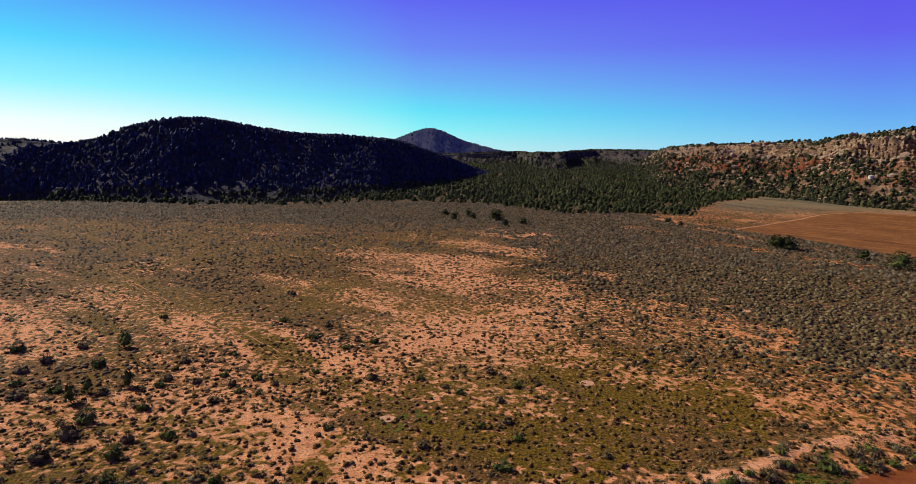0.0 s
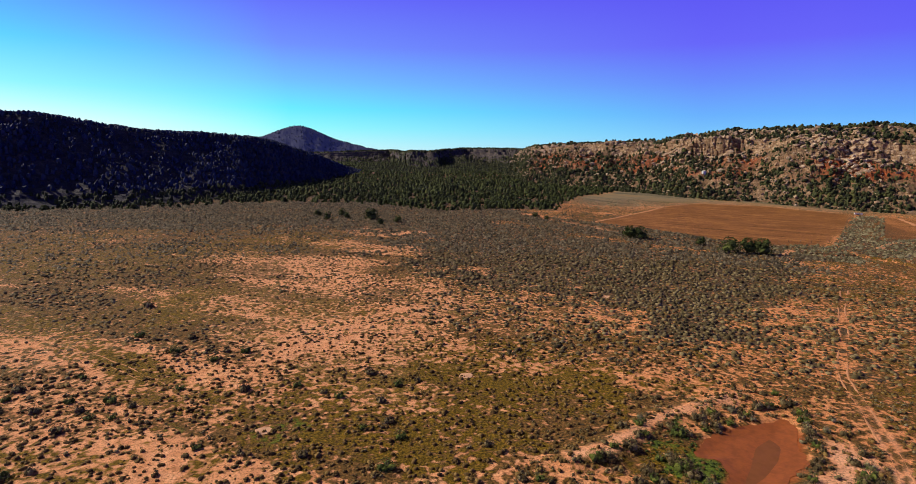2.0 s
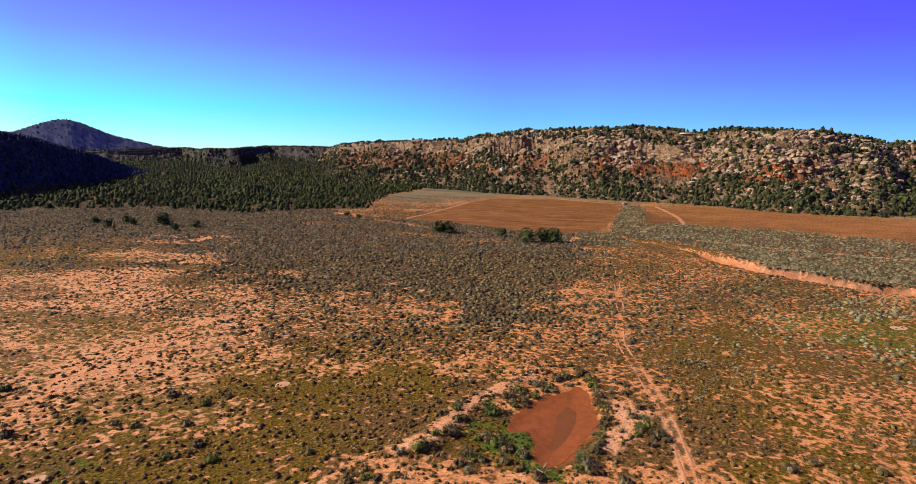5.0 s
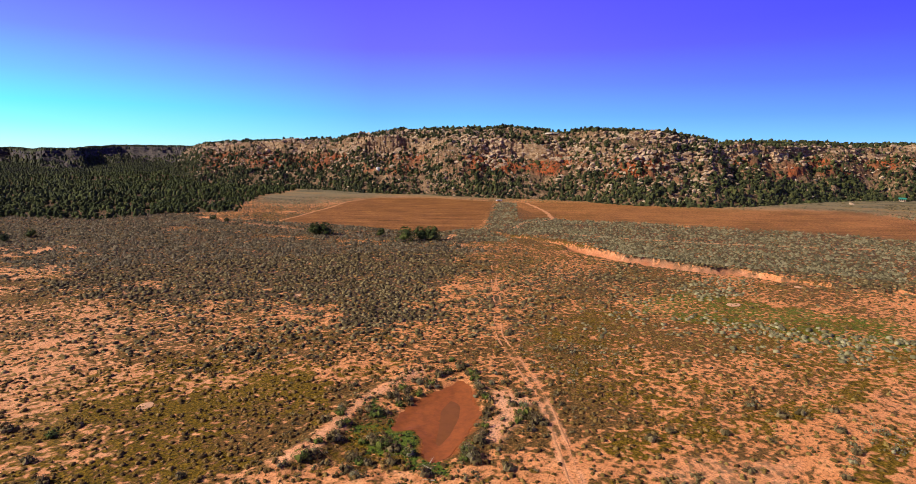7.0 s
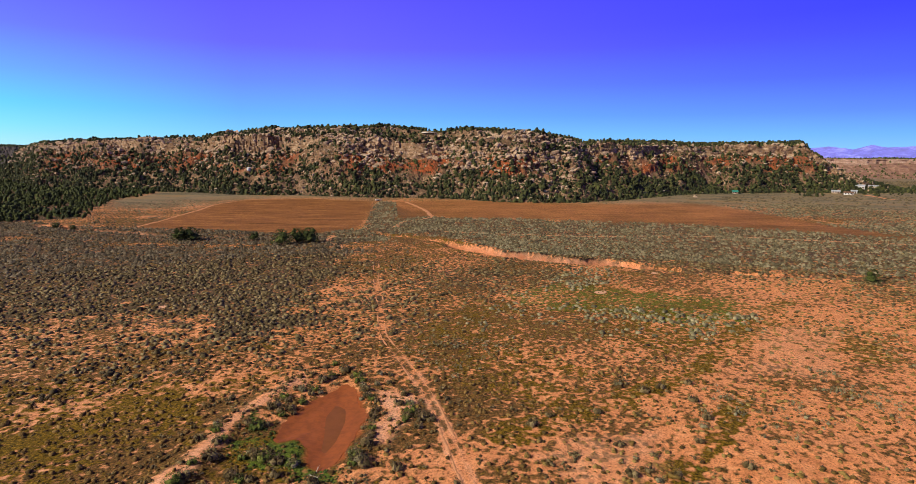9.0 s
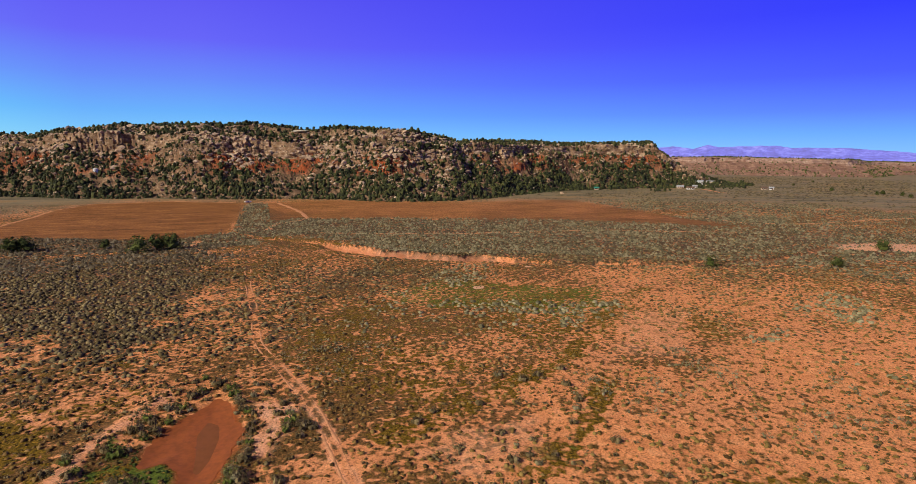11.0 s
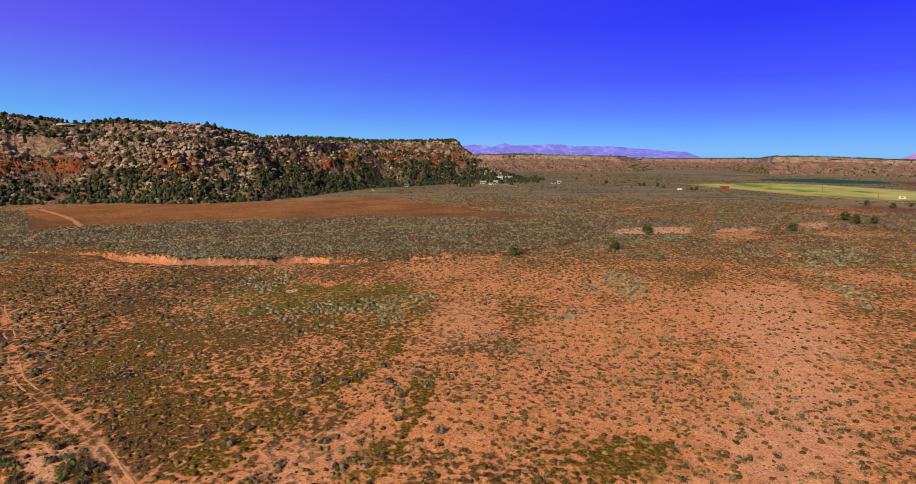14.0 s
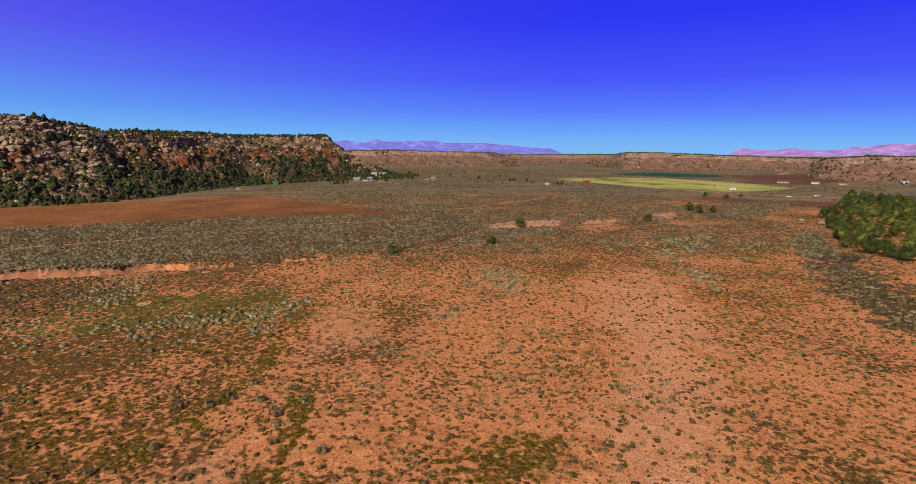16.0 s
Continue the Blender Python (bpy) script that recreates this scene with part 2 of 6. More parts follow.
zone("sage", 9, 0.55, [(218, -1), (247, -56), (285, -138), (298, -243), (220, -181), (219, -119), (213, -71), (206, -37), (186, -1)])
zone("grass", 2, 1.0, [(44, 68), (51, 68), (56, 68), (49, 57), (49, 48), (44, 50), (39, 57), (39, 62)])
zone("dark", 9, 0.95, [(-206, 294), (-111, 266), (-53, 221), (-30, 188), (-71, 180), (-134, 190)])
zone("clump", 9, 0.6, [(-206, 294), (-111, 266), (-53, 221), (-30, 188), (-71, 180), (-134, 190)])
zone("grass", 3, 0.88, [(-122, 194), (-91, 176), (-69, 157), (-49, 138), (-30, 120), (-20, 104), (-12, 92), (-7, 82), (-15, 83), (-26, 90), (-38, 106), (-53, 120), (-74, 143), (-106, 168)])
zone("grass", 3, 0.9, [(-53, 176), (-31, 180), (-13, 161), (-22, 146), (-43, 155)])
zone("grass", 3, 0.8, [(-15, 81), (-2, 91), (10, 79), (8, 64), (3, 67), (-13, 73)])
zone("dark", 6, 1.0, [(-157, 246), (-68, 252), (-44, 208), (-57, 193), (-87, 191), (-132, 206)])
zone("green", 1.5, 0.6, [(-28, 92), (-25, 91), (-20, 84), (-22, 83)])
zone("green", 2, 0.5, [(-13, 92), (-4, 91), (-2, 85), (-10, 87)])
zone("green", 2, 0.5, [(-9, 111), (-5, 109), (-5, 103), (-8, 105)])
zone("dark", 10, 1.0, [(-330, 300), (-200, 390), (-40, 420), (30, 300), (-10, 235), (-120, 215), (-230, 250)])
zone("clump", 10, 0.5, [(-330, 300), (-200, 390), (-40, 420), (30, 300), (-10, 235), (-120, 215), (-230, 250)])
zone("sage", 5, 1.0, [(96, 345), (128, 372), (152, 330), (168, 292), (184, 254), (206, 226), (226, 212), (214, 186), (196, 168), (172, 186), (140, 232), (118, 290)])
zone("sage", 3, 1.0, [(268, 246), (340, 306), (358, 320), (372, 316), (340, 280), (300, 226), (292, 200), (262, 178), (232, 172), (212, 184), (228, 212)])
zone("sage", 6, 1.0, [(-130, 380), (30, 300), (112, 326), (138, 372), (130, 425), (84, 398), (49, 455), (0, 485), (-110, 455)])
zone("clump", 5, 0.42, [(92, 75), (112, 100), (150, 135), (190, 120), (197, 60), (174, 52), (150, 72), (120, 60), (95, 62)])
zone("dark", 5, 1.0, [(150, 330), (228, 214), (300, 224), (292, 200), (262, 178), (226, 150), (200, 140), (160, 160), (120, 240), (110, 330)])
zone("green", 5, 0.66, [(151, 79), (165, 75), (170, 59), (171, 39), (174, 27), (172, 17), (158, 14), (139, 20), (133, 28), (140, 41), (133, 58), (127, 71)])
FOREST = [(-520, 520), (-341, 437), (-291, 430), (-204, 428), (-125, 422), (-96, 442), (-35, 472), (10, 470), (49, 440), (84, 388), (124, 412), (164, 385), (192, 430), (235, 505), (314, 569),
          (420, 690), (420, 1000), (250, 1500), (-60, 1500), (-60, 1000), (-200, 600), (-450, 620)]
CROP = [(742, -253), (772, -359), (744, -424), (651, -450), (557, -462), (526, -423), (504, -349), (555, -304), (670, -266)]
DARK_CROP = [(916, -415), (910, -518), (833, -564), (779, -528), (792, -451), (861, -400)]
FALLOW = [(833, -564), (879, -840), (682, -689), (590, -519), (635, -470)]
FALLOW_NEAR = [(465, -282), (415, -329), (379, -385), (342, -339), (394, -298), (422, -256)]
MUD = [(67.9, 70), (68.6, 67.9), (65.2, 62.4), (63.2, 59.3), (59.3, 56.6), (54.8, 54.6), (52.2, 52.7), (49, 51.9), (46.7, 52.4),
       (46.7, 54.6), (50.3, 58.8), (51, 61.5), (47.9, 62.7), (51.6, 66), (54.7, 67.6), (57.8, 68.7), (62.8, 68.8)]
POOL = [(63.0, 66.0), (62.3, 62.6), (59.1, 59.6), (54.2, 56.4), (50.6, 55.0), (49.2, 56.0), (53.4, 59.2), (58.3, 64.0)]
FIELD_A = [(156, 311), (204, 351), (269, 406), (307, 425), (349, 393), (362, 332), (336, 303), (227, 215), (202, 218), (188, 230), (173, 285)]
FIELD_B = [(370, 318), (421, 277), (437, 188), (505, 100), (470, 58), (400, 5), (345, -46), (343, 69), (314, 166), (288, 211), (262, 225)]
GULLY = [(131, 369), (143, 311), (150, 284), (158, 261), (175, 238), (190, 205), (214, 181), (216, 154), (211, 132), (209, 121), (207, 107),
         (206, 94), (210, 84), (211, 72), (206, 55), (211, 30), (222, 5), (230, -14), (250, -36), (284, -56), (290, -80), (294, -105), (303, -130), (318, -178), (340, -215)]
BERM_PATH = [(66, 78), (60.6, 76.1), (52.7, 74.7), (46.5, 71.9), (43.3, 69.9), (37.5, 66.3), (31.5, 64.8)]
TRACK = [(180, 159), (152, 137), (133, 120), (113, 100.5), (94, 83.3), (86.9, 74), (81.3, 65.7), (73.5, 55), (65.3, 46), (58.6, 39.2), (54, 34), (46, 24)]
OLD_TRACK = [(-140, 203), (-109, 184), (-65, 137), (-40, 116), (-21, 95)]


def cover(kind, x, y):
    v = np.zeros(x.shape)
    rag = fbm(x, y, 16, 4, 41) * 0.8 + fbm(x, y, 4, 3, 47) * 0.7
    for edge, weight, pts in ZONES.get(kind, ()):
        v = np.maximum(v, weight * smooth(-0.7, 0.7, area_distance(x, y, pts) / edge + rag))
    return v


def gully_depth(x, y):
    """Depth of the wash, distance from its line and metres along it: a steep bank on the far side, a gentle near side."""
    best, along, side, run = np.full(x.shape, 9e9), np.zeros(x.shape), np.zeros(x.shape), 0.0
    for (ax, ay), (bx, by) in zip(GULLY[:-1], GULLY[1:]):
        L = math.hypot(bx - ax, by - ay)
        t = np.clip(((x - ax) * (bx - ax) + (y - ay) * (by - ay)) / (L * L), 0, 1)
        px, py = x - ax - t * (bx - ax), y - ay - t * (by - ay)
        d = np.hypot(px, py)
        near = d < best
        side = np.where(near, np.sign((bx - ax) * py - (by - ay) * px), side)
        along = np.where(near, run + t * L, along)
        best = np.where(near, d, best)
        run += L
    d = best * side + fbm(x, y, 14, 3, 5) * 2.2 + fbm(x, y, 4, 2, 6) * 0.8
    cut = smooth(242, 258, along) * (1 - smooth(318, 345, along))
    deep = 1.5 + 3.3 * cut + 0.8 * smooth(520, 540, along) * (1 - smooth(580, 600, along)) + 0.6 * (1 - smooth(60, 120, along))
    far_side = 1 - smooth(0.8, 2.4, d)
    near_side = 1 - smooth(1.2, 4.0 + 11.0 * cut, -d)
    return deep * np.where(d > 0, far_side, near_side), np.abs(d), along


def ground_z(x, y):
    r = np.hypot(x, y)
    z = fbm(x, y, 45, 3, 3) * 0.35 + fbm(x, y, 6, 3, 8) * 0.09
    z = z + 0.10 * (np.abs(fbm(x, y, 1.6, 2, 9)))
    mud = area_distance(x, y, MUD)
    z = z * (1 - smooth(-6, 0, mud)) - 0.55 * smooth(-2.5, 2.5, mud) - 0.25 * smooth(-1, 3, area_distance(x, y, POOL))
    bd, _ = line_distance(x, y, BERM_PATH)
    z = z + 0.5 * (1 - smooth(0.5, 4, bd))
    g, _, _ = gully_depth(x, y)
    z = z - g
    return z * (1 - smooth(900, 1500, r)) + 14 * smooth(700, 1600, r) * smooth(60, 25, np.degrees(np.arctan2(x, y)))

# ---- materials ----


def material(name, rough=0.85, spec=0.2):
    m = bpy.data.materials.new(name)
    m.use_nodes = True
    b = m.node_tree.nodes["Principled BSDF"]
    b.inputs["Roughness"].default_value = rough
    b.inputs["Specular IOR Level"].default_value = spec
    return m, m.node_tree, b


def node(nt, kind, **values):
    n = nt.nodes.new(kind)
    for k, v in values.items():
        n.inputs[k].default_value = v
    return n


def noise_node(nt, scale, detail=5.0, rough=0.6, coord=None):
    n = node(nt, "ShaderNodeTexNoise", Scale=scale, Detail=detail, Roughness=rough)
    if coord:
        nt.links.new(coord, n.inputs["Vector"])
    return n.outputs["Fac"]


def ramp_node(nt, fac, stops):
    n = nt.nodes.new("ShaderNodeValToRGB")
    e = n.color_ramp.elements
    while len(e) < len(stops):
        e.new(0.5)
    for i, (p, c) in enumerate(stops):
        e[i].position, e[i].color = p, (*c, 1) if len(c) == 3 else c
    nt.links.new(fac, n.inputs[0])
    return n.outputs[0]


def mix_node(nt, fac, a, b, blend="MIX"):
    n = nt.nodes.new("ShaderNodeMix")
    n.data_type, n.blend_type = "RGBA", blend
    for sock, v in ((n.inputs[0], fac), (n.inputs[6], a), (n.inputs[7], b)):
        if isinstance(v, (int, float)):
            sock.default_value = v
        elif isinstance(v, tuple):
            sock.default_value = (*v, 1)
        else:
            nt.links.new(v, sock)
    return n.outputs[2]


def math_node(nt, op, a, b=0.0, c=0.0):
    n = nt.nodes.new("ShaderNodeMath")
    n.operation = op
    for i, v in enumerate((a, b, c)):
        if isinstance(v, (int, float)):
            n.inputs[i].default_value = v
        else:
            nt.links.new(v, n.inputs[i])
    return n.outputs[0]


def bump_node(nt, b, height, strength, distance):
    n = node(nt, "ShaderNodeBump", Strength=strength, Distance=distance)
    nt.links.new(height, n.inputs["Height"])
    nt.links.new(n.outputs[0], b.inputs["Normal"])


def position(nt):
    return nt.nodes.new("ShaderNodeNewGeometry").outputs["Position"]


def streaks(nt, pos, along, slow, quick):
    """Noise drawn out along a direction in plan."""
    dots = []
    for d, f in ((along, slow), ((-along[1], along[0]), quick)):
        n = nt.nodes.new("ShaderNodeVectorMath")
        n.operation = "DOT_PRODUCT"
        n.inputs[1].default_value = (d[0] * f, d[1] * f, 0)
        nt.links.new(pos, n.inputs[0])
        dots.append(n.outputs["Value"])
    c = nt.nodes.new("ShaderNodeCombineXYZ")
    nt.links.new(dots[0], c.inputs[0])
    nt.links.new(dots[1], c.inputs[1])
    return noise_node(nt, 1.0, 6, 0.65, c.outputs[0])


def ground_material():
    m, nt, b = material("desert_ground", 0.95, 0.1)
    lk, pos = nt.links.new, position(nt)
    a = nt.nodes.new("ShaderNodeVertexColor")
    a.layer_name = "cover_a"
    c = nt.nodes.new("ShaderNodeVertexColor")
    c.layer_name = "cover_b"
    sa, sc = nt.nodes.new("ShaderNodeSeparateColor"), nt.nodes.new("ShaderNodeSeparateColor")
    lk(a.outputs[0], sa.inputs[0])
    lk(c.outputs[0], sc.inputs[0])
    n_fine, n_mid, n_big = noise_node(nt, 2.2, 6, 0.7, pos), noise_node(nt, 0.35, 5, 0.62, pos), noise_node(nt, 0.03, 4, 0.6, pos)
    # pink-orange soil with paler crusts
    soil = ramp_node(nt, n_mid, [(0.25, (0.43, 0.148, 0.054)), (0.5, (0.66, 0.256, 0.096)), (0.70, (0.80, 0.37, 0.16))])
    soil = mix_node(nt, ramp_node(nt, n_big, [(0.38, (0, 0, 0)), (0.62, (1, 1, 1))]), soil, (0.66, 0.266, 0.108))
    crust = ramp_node(nt, n_mid, [(0.3, (0.52, 0.235, 0.115)), (0.62, (0.80, 0.46, 0.27))])
    soil = mix_node(nt, a.outputs["Alpha"], soil, crust)
    soil = mix_node(nt, ramp_node(nt, n_fine, [(0.3, (0.45, 0.45, 0.45)), (0.6, (0, 0, 0))]), soil, (0.24, 0.08, 0.024))

    def speckle(mask, fine, soft=0.12):
        # the share of the ground that low growth covers, broken up into tufts
        cut = math_node(nt, "SUBTRACT", 1.0, mask)
        d = math_node(nt, "SUBTRACT", fine, math_node(nt, "MULTIPLY_ADD", cut, 0.46, 0.37))
        n = node(nt, "ShaderNodeMapRange")
        n.inputs["From Min"].default_value, n.inputs["From Max"].default_value = -soft, soft
        lk(d, n.inputs["Value"])
        return n.outputs[0]

    tuft = math_node(nt, "ADD", math_node(nt, "MULTIPLY", noise_node(nt, 0.8, 5, 0.62, pos), 0.72), math_node(nt, "MULTIPLY", noise_node(nt, 0.2, 3, 0.55, pos), 0.28))
    grass = ramp_node(nt, n_fine, [(0.33, (0.018, 0.015, 0.003)), (0.44, (0.074, 0.046, 0.004)), (0.55, (0.162, 0.094, 0.008)), (0.68, (0.31, 0.16, 0.024))])
    green = ramp_node(nt, n_fine, [(0.3, (0.030, 0.048, 0.008)), (0.65, (0.125, 0.165, 0.02))])
    litter = ramp_node(nt, n_fine, [(0.32, (0.030, 0.020, 0.009)), (0.5, (0.076, 0.050, 0.024)), (0.68, (0.17, 0.106, 0.053))])
    brush = ramp_node(nt, n_fine, [(0.33, (0.022, 0.012, 0.003)), (0.44, (0.082, 0.046, 0.014)), (0.55, (0.158, 0.078, 0.022)), (0.67, (0.30, 0.142, 0.042))])
    extra = nt.nodes.new("ShaderNodeVertexColor")
    extra.layer_name = "cover_c"
    col = mix_node(nt, speckle(extra.outputs["Alpha"], tuft, 0.03), soil, brush)
    col = mix_node(nt, speckle(math_node(nt, "MULTIPLY", sc.outputs[2], 0.94), tuft, 0.06), col, litter)
    col = mix_node(nt, speckle(sa.outputs[0], tuft, 0.045), col, grass)
    col = mix_node(nt, speckle(sa.outputs[1], tuft, 0.08), col, green)
    pale = ramp_node(nt, n_mid, [(0.3, (0.58, 0.27, 0.145)), (0.7, (0.76, 0.42, 0.26))])
    col = mix_node(nt, math_node(nt, "MULTIPLY", sa.outputs[2], 0.75), col, pale)
    furrow = math_node(nt, "ADD", math_node(nt, "MULTIPLY", streaks(nt, pos, (0.68, -0.73), 0.02, 0.22), 0.38),
                       math_node(nt, "ADD", math_node(nt, "MULTIPLY", noise_node(nt, 0.05, 6, 0.75, pos), 0.32), math_node(nt, "MULTIPLY", noise_node(nt, 0.7, 5, 0.8, pos), 0.30)))
    field = ramp_node(nt, furrow, [(0.36, (0.075, 0.028, 0.008)), (0.46, (0.17, 0.066, 0.018)), (0.54, (0.26, 0.105, 0.03)), (0.64, (0.46, 0.215, 0.075))])
    col = mix_node(nt, sc.outputs[1], col, field)
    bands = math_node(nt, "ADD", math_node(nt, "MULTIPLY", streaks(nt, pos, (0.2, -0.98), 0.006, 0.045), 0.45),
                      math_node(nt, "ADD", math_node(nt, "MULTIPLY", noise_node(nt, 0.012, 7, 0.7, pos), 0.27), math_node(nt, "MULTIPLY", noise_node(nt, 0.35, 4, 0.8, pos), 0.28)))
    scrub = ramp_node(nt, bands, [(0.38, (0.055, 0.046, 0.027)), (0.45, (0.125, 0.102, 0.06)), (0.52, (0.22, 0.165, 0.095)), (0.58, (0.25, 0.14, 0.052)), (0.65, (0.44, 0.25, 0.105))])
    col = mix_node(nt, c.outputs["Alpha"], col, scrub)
    crop = ramp_node(nt, noise_node(nt, 0.02, 4, 0.6, pos), [(0.35, (0.13, 0.19, 0.03)), (0.48, (0.38, 0.36, 0.085)), (0.65, (0.52, 0.45, 0.15))])
    d = nt.nodes.new("ShaderNodeVertexColor")
    d.layer_name = "cover_c"
    sd = nt.nodes.new("ShaderNodeSeparateColor")
    lk(d.outputs[0], sd.inputs[0])
    col = mix_node(nt, sd.outputs[0], col, crop)
    col = mix_node(nt, sd.outputs[1], col, (0.018, 0.075, 0.042))
    col = mix_node(nt, sd.outputs[2], col, ramp_node(nt, noise_node(nt, 0.03, 5, 0.6, pos), [(0.35, (0.10, 0.045, 0.025)), (0.65, (0.19, 0.085, 0.045))]))
    mud = ramp_node(nt, n_fine, [(0.3, (0.24, 0.060, 0.016)), (0.7, (0.36, 0.10, 0.030))])
    col = mix_node(nt, sc.outputs[0], col, mud)
    grit = ramp_node(nt, noise_node(nt, 3.2, 4, 0.7, pos), [(0.36, (0.26, 0.23, 0.20)), (0.47, (1, 1, 1)), (0.66, (1.35, 1.35, 1.35))])
    keep = math_node(nt, "SUBTRACT", 1.0, math_node(nt, "MAXIMUM", sc.outputs[0], c.outputs["Alpha"]))
    col = mix_node(nt, math_node(nt, "MULTIPLY", keep, 0.8), col, grit, "MULTIPLY")
    lk(col, b.inputs["Base Color"])
    bump_node(nt, b, math_node(nt, "ADD", math_node(nt, "MULTIPLY", tuft, 0.4), math_node(nt, "MULTIPLY", n_fine, 0.08)), 0.9, 1.0)
    return m


def rock_material(name, tints, red_band=None, grain=1.0):
    """Sandstone: tints of light and dark beds; red_band: lower and upper height of the red layer."""
    m, nt, b = material(name, 0.92, 0.15)
    lk, pos = nt.links.new, position(nt)
    stretch = node(nt, "ShaderNodeMapping", Scale=(0.6, 0.6, 1.5))
    lk(pos, stretch.inputs["Vector"])
    beds = noise_node(nt, 0.35 * grain, 6, 0.65, stretch.outputs[0])
    blot = noise_node(nt, 0.09 * grain, 5, 0.6, pos)
    fine = noise_node(nt, 0.8 * grain, 6, 0.75, pos)
    col = ramp_node(nt, beds, [(0.28, tints[0]), (0.5, tints[1]), (0.72, tints[2])])
    if red_band:
        z = nt.nodes.new("ShaderNodeSeparateXYZ")
        lk(pos, z.inputs[0])
        lo, hi = red_band
        h = math_node(nt, "ADD", z.outputs[2], math_node(nt, "MULTIPLY_ADD", blot, 16.0, -8.0))
        band = ramp_node(nt, math_node(nt, "DIVIDE", h, 100.0), [(lo / 100 - 0.03, (0, 0, 0)), (lo / 100 + 0.02, (1, 1, 1)), (hi / 100 - 0.02, (1, 1, 1)), (hi / 100 + 0.03, (0, 0, 0))])
        patch = ramp_node(nt, noise_node(nt, 0.02, 4, 0.55, pos), [(0.42, (0.08, 0.08, 0.08)), (0.56, (1, 1, 1))])
        col = mix_node(nt, mix_node(nt, 1.0, band, patch, "MULTIPLY"), col, (0.32, 0.075, 0.022))
    col = mix_node(nt, ramp_node(nt, fine, [(0.36, (0.85, 0.85, 0.85)), (0.52, (0, 0, 0))]), col, tuple(0.45 * c for c in tints[0]))
    col = mix_node(nt, ramp_node(nt, blot, [(0.42, (0.7, 0.7, 0.7)), (0.6, (0, 0, 0))]), col, tints[0])
    lk(col, b.inputs["Base Color"])
    bump_node(nt, b, math_node(nt, "ADD", math_node(nt, "MULTIPLY", fine, 0.5), beds), 0.8, 0.8 / grain)
    return m


def leaf_material(name, dark, mid, light, patch=0.12):
    m, nt, b = material(name, 0.8, 0.15)
    geo = nt.nodes.new("ShaderNodeNewGeometry")
    f = math_node(nt, "ADD", math_node(nt, "MULTIPLY", geo.outputs["Random Per Island"], 0.45), math_node(nt, "MULTIPLY", noise_node(nt, patch, 4, 0.6, geo.outputs["Position"]), 0.55))
    col = ramp_node(nt, f, [(0.25, dark), (0.5, mid), (0.75, light)])
    nt.links.new(col, b.inputs["Base Color"])
    return m


def plain_material(name, colour, rough=0.7, spec=0.3, metal=0.0, wear=0.25, scale=1.5):
    m, nt, b = material(name, rough, spec)
    b.inputs["Metallic"].default_value = metal
    pos = position(nt)
    n = noise_node(nt, scale, 5, 0.65, pos)
    dark = tuple(c * (1 - wear) for c in colour)
    nt.links.new(ramp_node(nt, n, [(0.35, dark), (0.6, colour)]), b.inputs["Base Color"])
    bump_node(nt, b, noise_node(nt, scale * 8, 4, 0.6, pos), 0.25, 0.02)
    return m


GROUND = ground_material()
LEDGE = rock_material("pale_ledge_stone", [(0.5, 0.42, 0.32), (0.66, 0.57, 0.45), (0.76, 0.68, 0.56)], None, 1.4)
CLIFF = rock_material("sandstone", [(0.13, 0.066, 0.032), (0.36, 0.225, 0.125), (0.60, 0.44, 0.29)], None, 1.0)
TALUS = rock_material("talus_soil", [(0.10, 0.056, 0.03), (0.23, 0.138, 0.075), (0.44, 0.295, 0.175)], (21, 40))
FAR_CLIFF = rock_material("far_sandstone", [(0.20, 0.11, 0.075), (0.38, 0.24, 0.17), (0.54, 0.40, 0.30)], None, 0.8)
FAR_TALUS = rock_material("far_talus", [(0.15, 0.075, 0.05), (0.30, 0.165, 0.108), (0.46, 0.30, 0.205)], None, 0.8)
# the hill's blue-black shade is mixed into these dark, bluish soil tints
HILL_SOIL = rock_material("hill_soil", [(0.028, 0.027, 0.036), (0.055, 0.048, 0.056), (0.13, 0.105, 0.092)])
BOULDER = rock_material("boulder_stone", [(0.28, 0.17, 0.10), (0.49, 0.345, 0.22), (0.70, 0.56, 0.41)], None, 1.4)
SAGE = leaf_material("sage_leaf", (0.038, 0.027, 0.010), (0.112, 0.080, 0.031), (0.25, 0.185, 0.083), 0.25)
SAGE_LIGHT = leaf_material("pale_sage_leaf", (0.072, 0.061, 0.028), (0.18, 0.153, 0.072), (0.32, 0.275, 0.148), 0.25)
# far sage, its backlit shaded sides put into a darker, greyer leaf colour
SAGE_BACKLIT = leaf_material("backlit_sage_leaf", (0.030, 0.023, 0.012), (0.082, 0.062, 0.035), (0.18, 0.14, 0.085), 0.2)
SAGE_PLAIN = leaf_material("plain_sage_leaf", (0.048, 0.040, 0.019), (0.135, 0.112, 0.058), (0.255, 0.215, 0.12), 0.12)
BRUSH = leaf_material("dry_brush", (0.052, 0.028, 0.007), (0.135, 0.077, 0.019), (0.26, 0.155, 0.045), 0.2)
STRAW = leaf_material("straw_tuft", (0.055, 0.034, 0.008), (0.145, 0.090, 0.021), (0.29, 0.195, 0.058), 0.2)
JUNIPER = leaf_material("juniper_leaf", (0.017, 0.023, 0.005), (0.045, 0.056, 0.012), (0.086, 0.097, 0.021), 0.06)
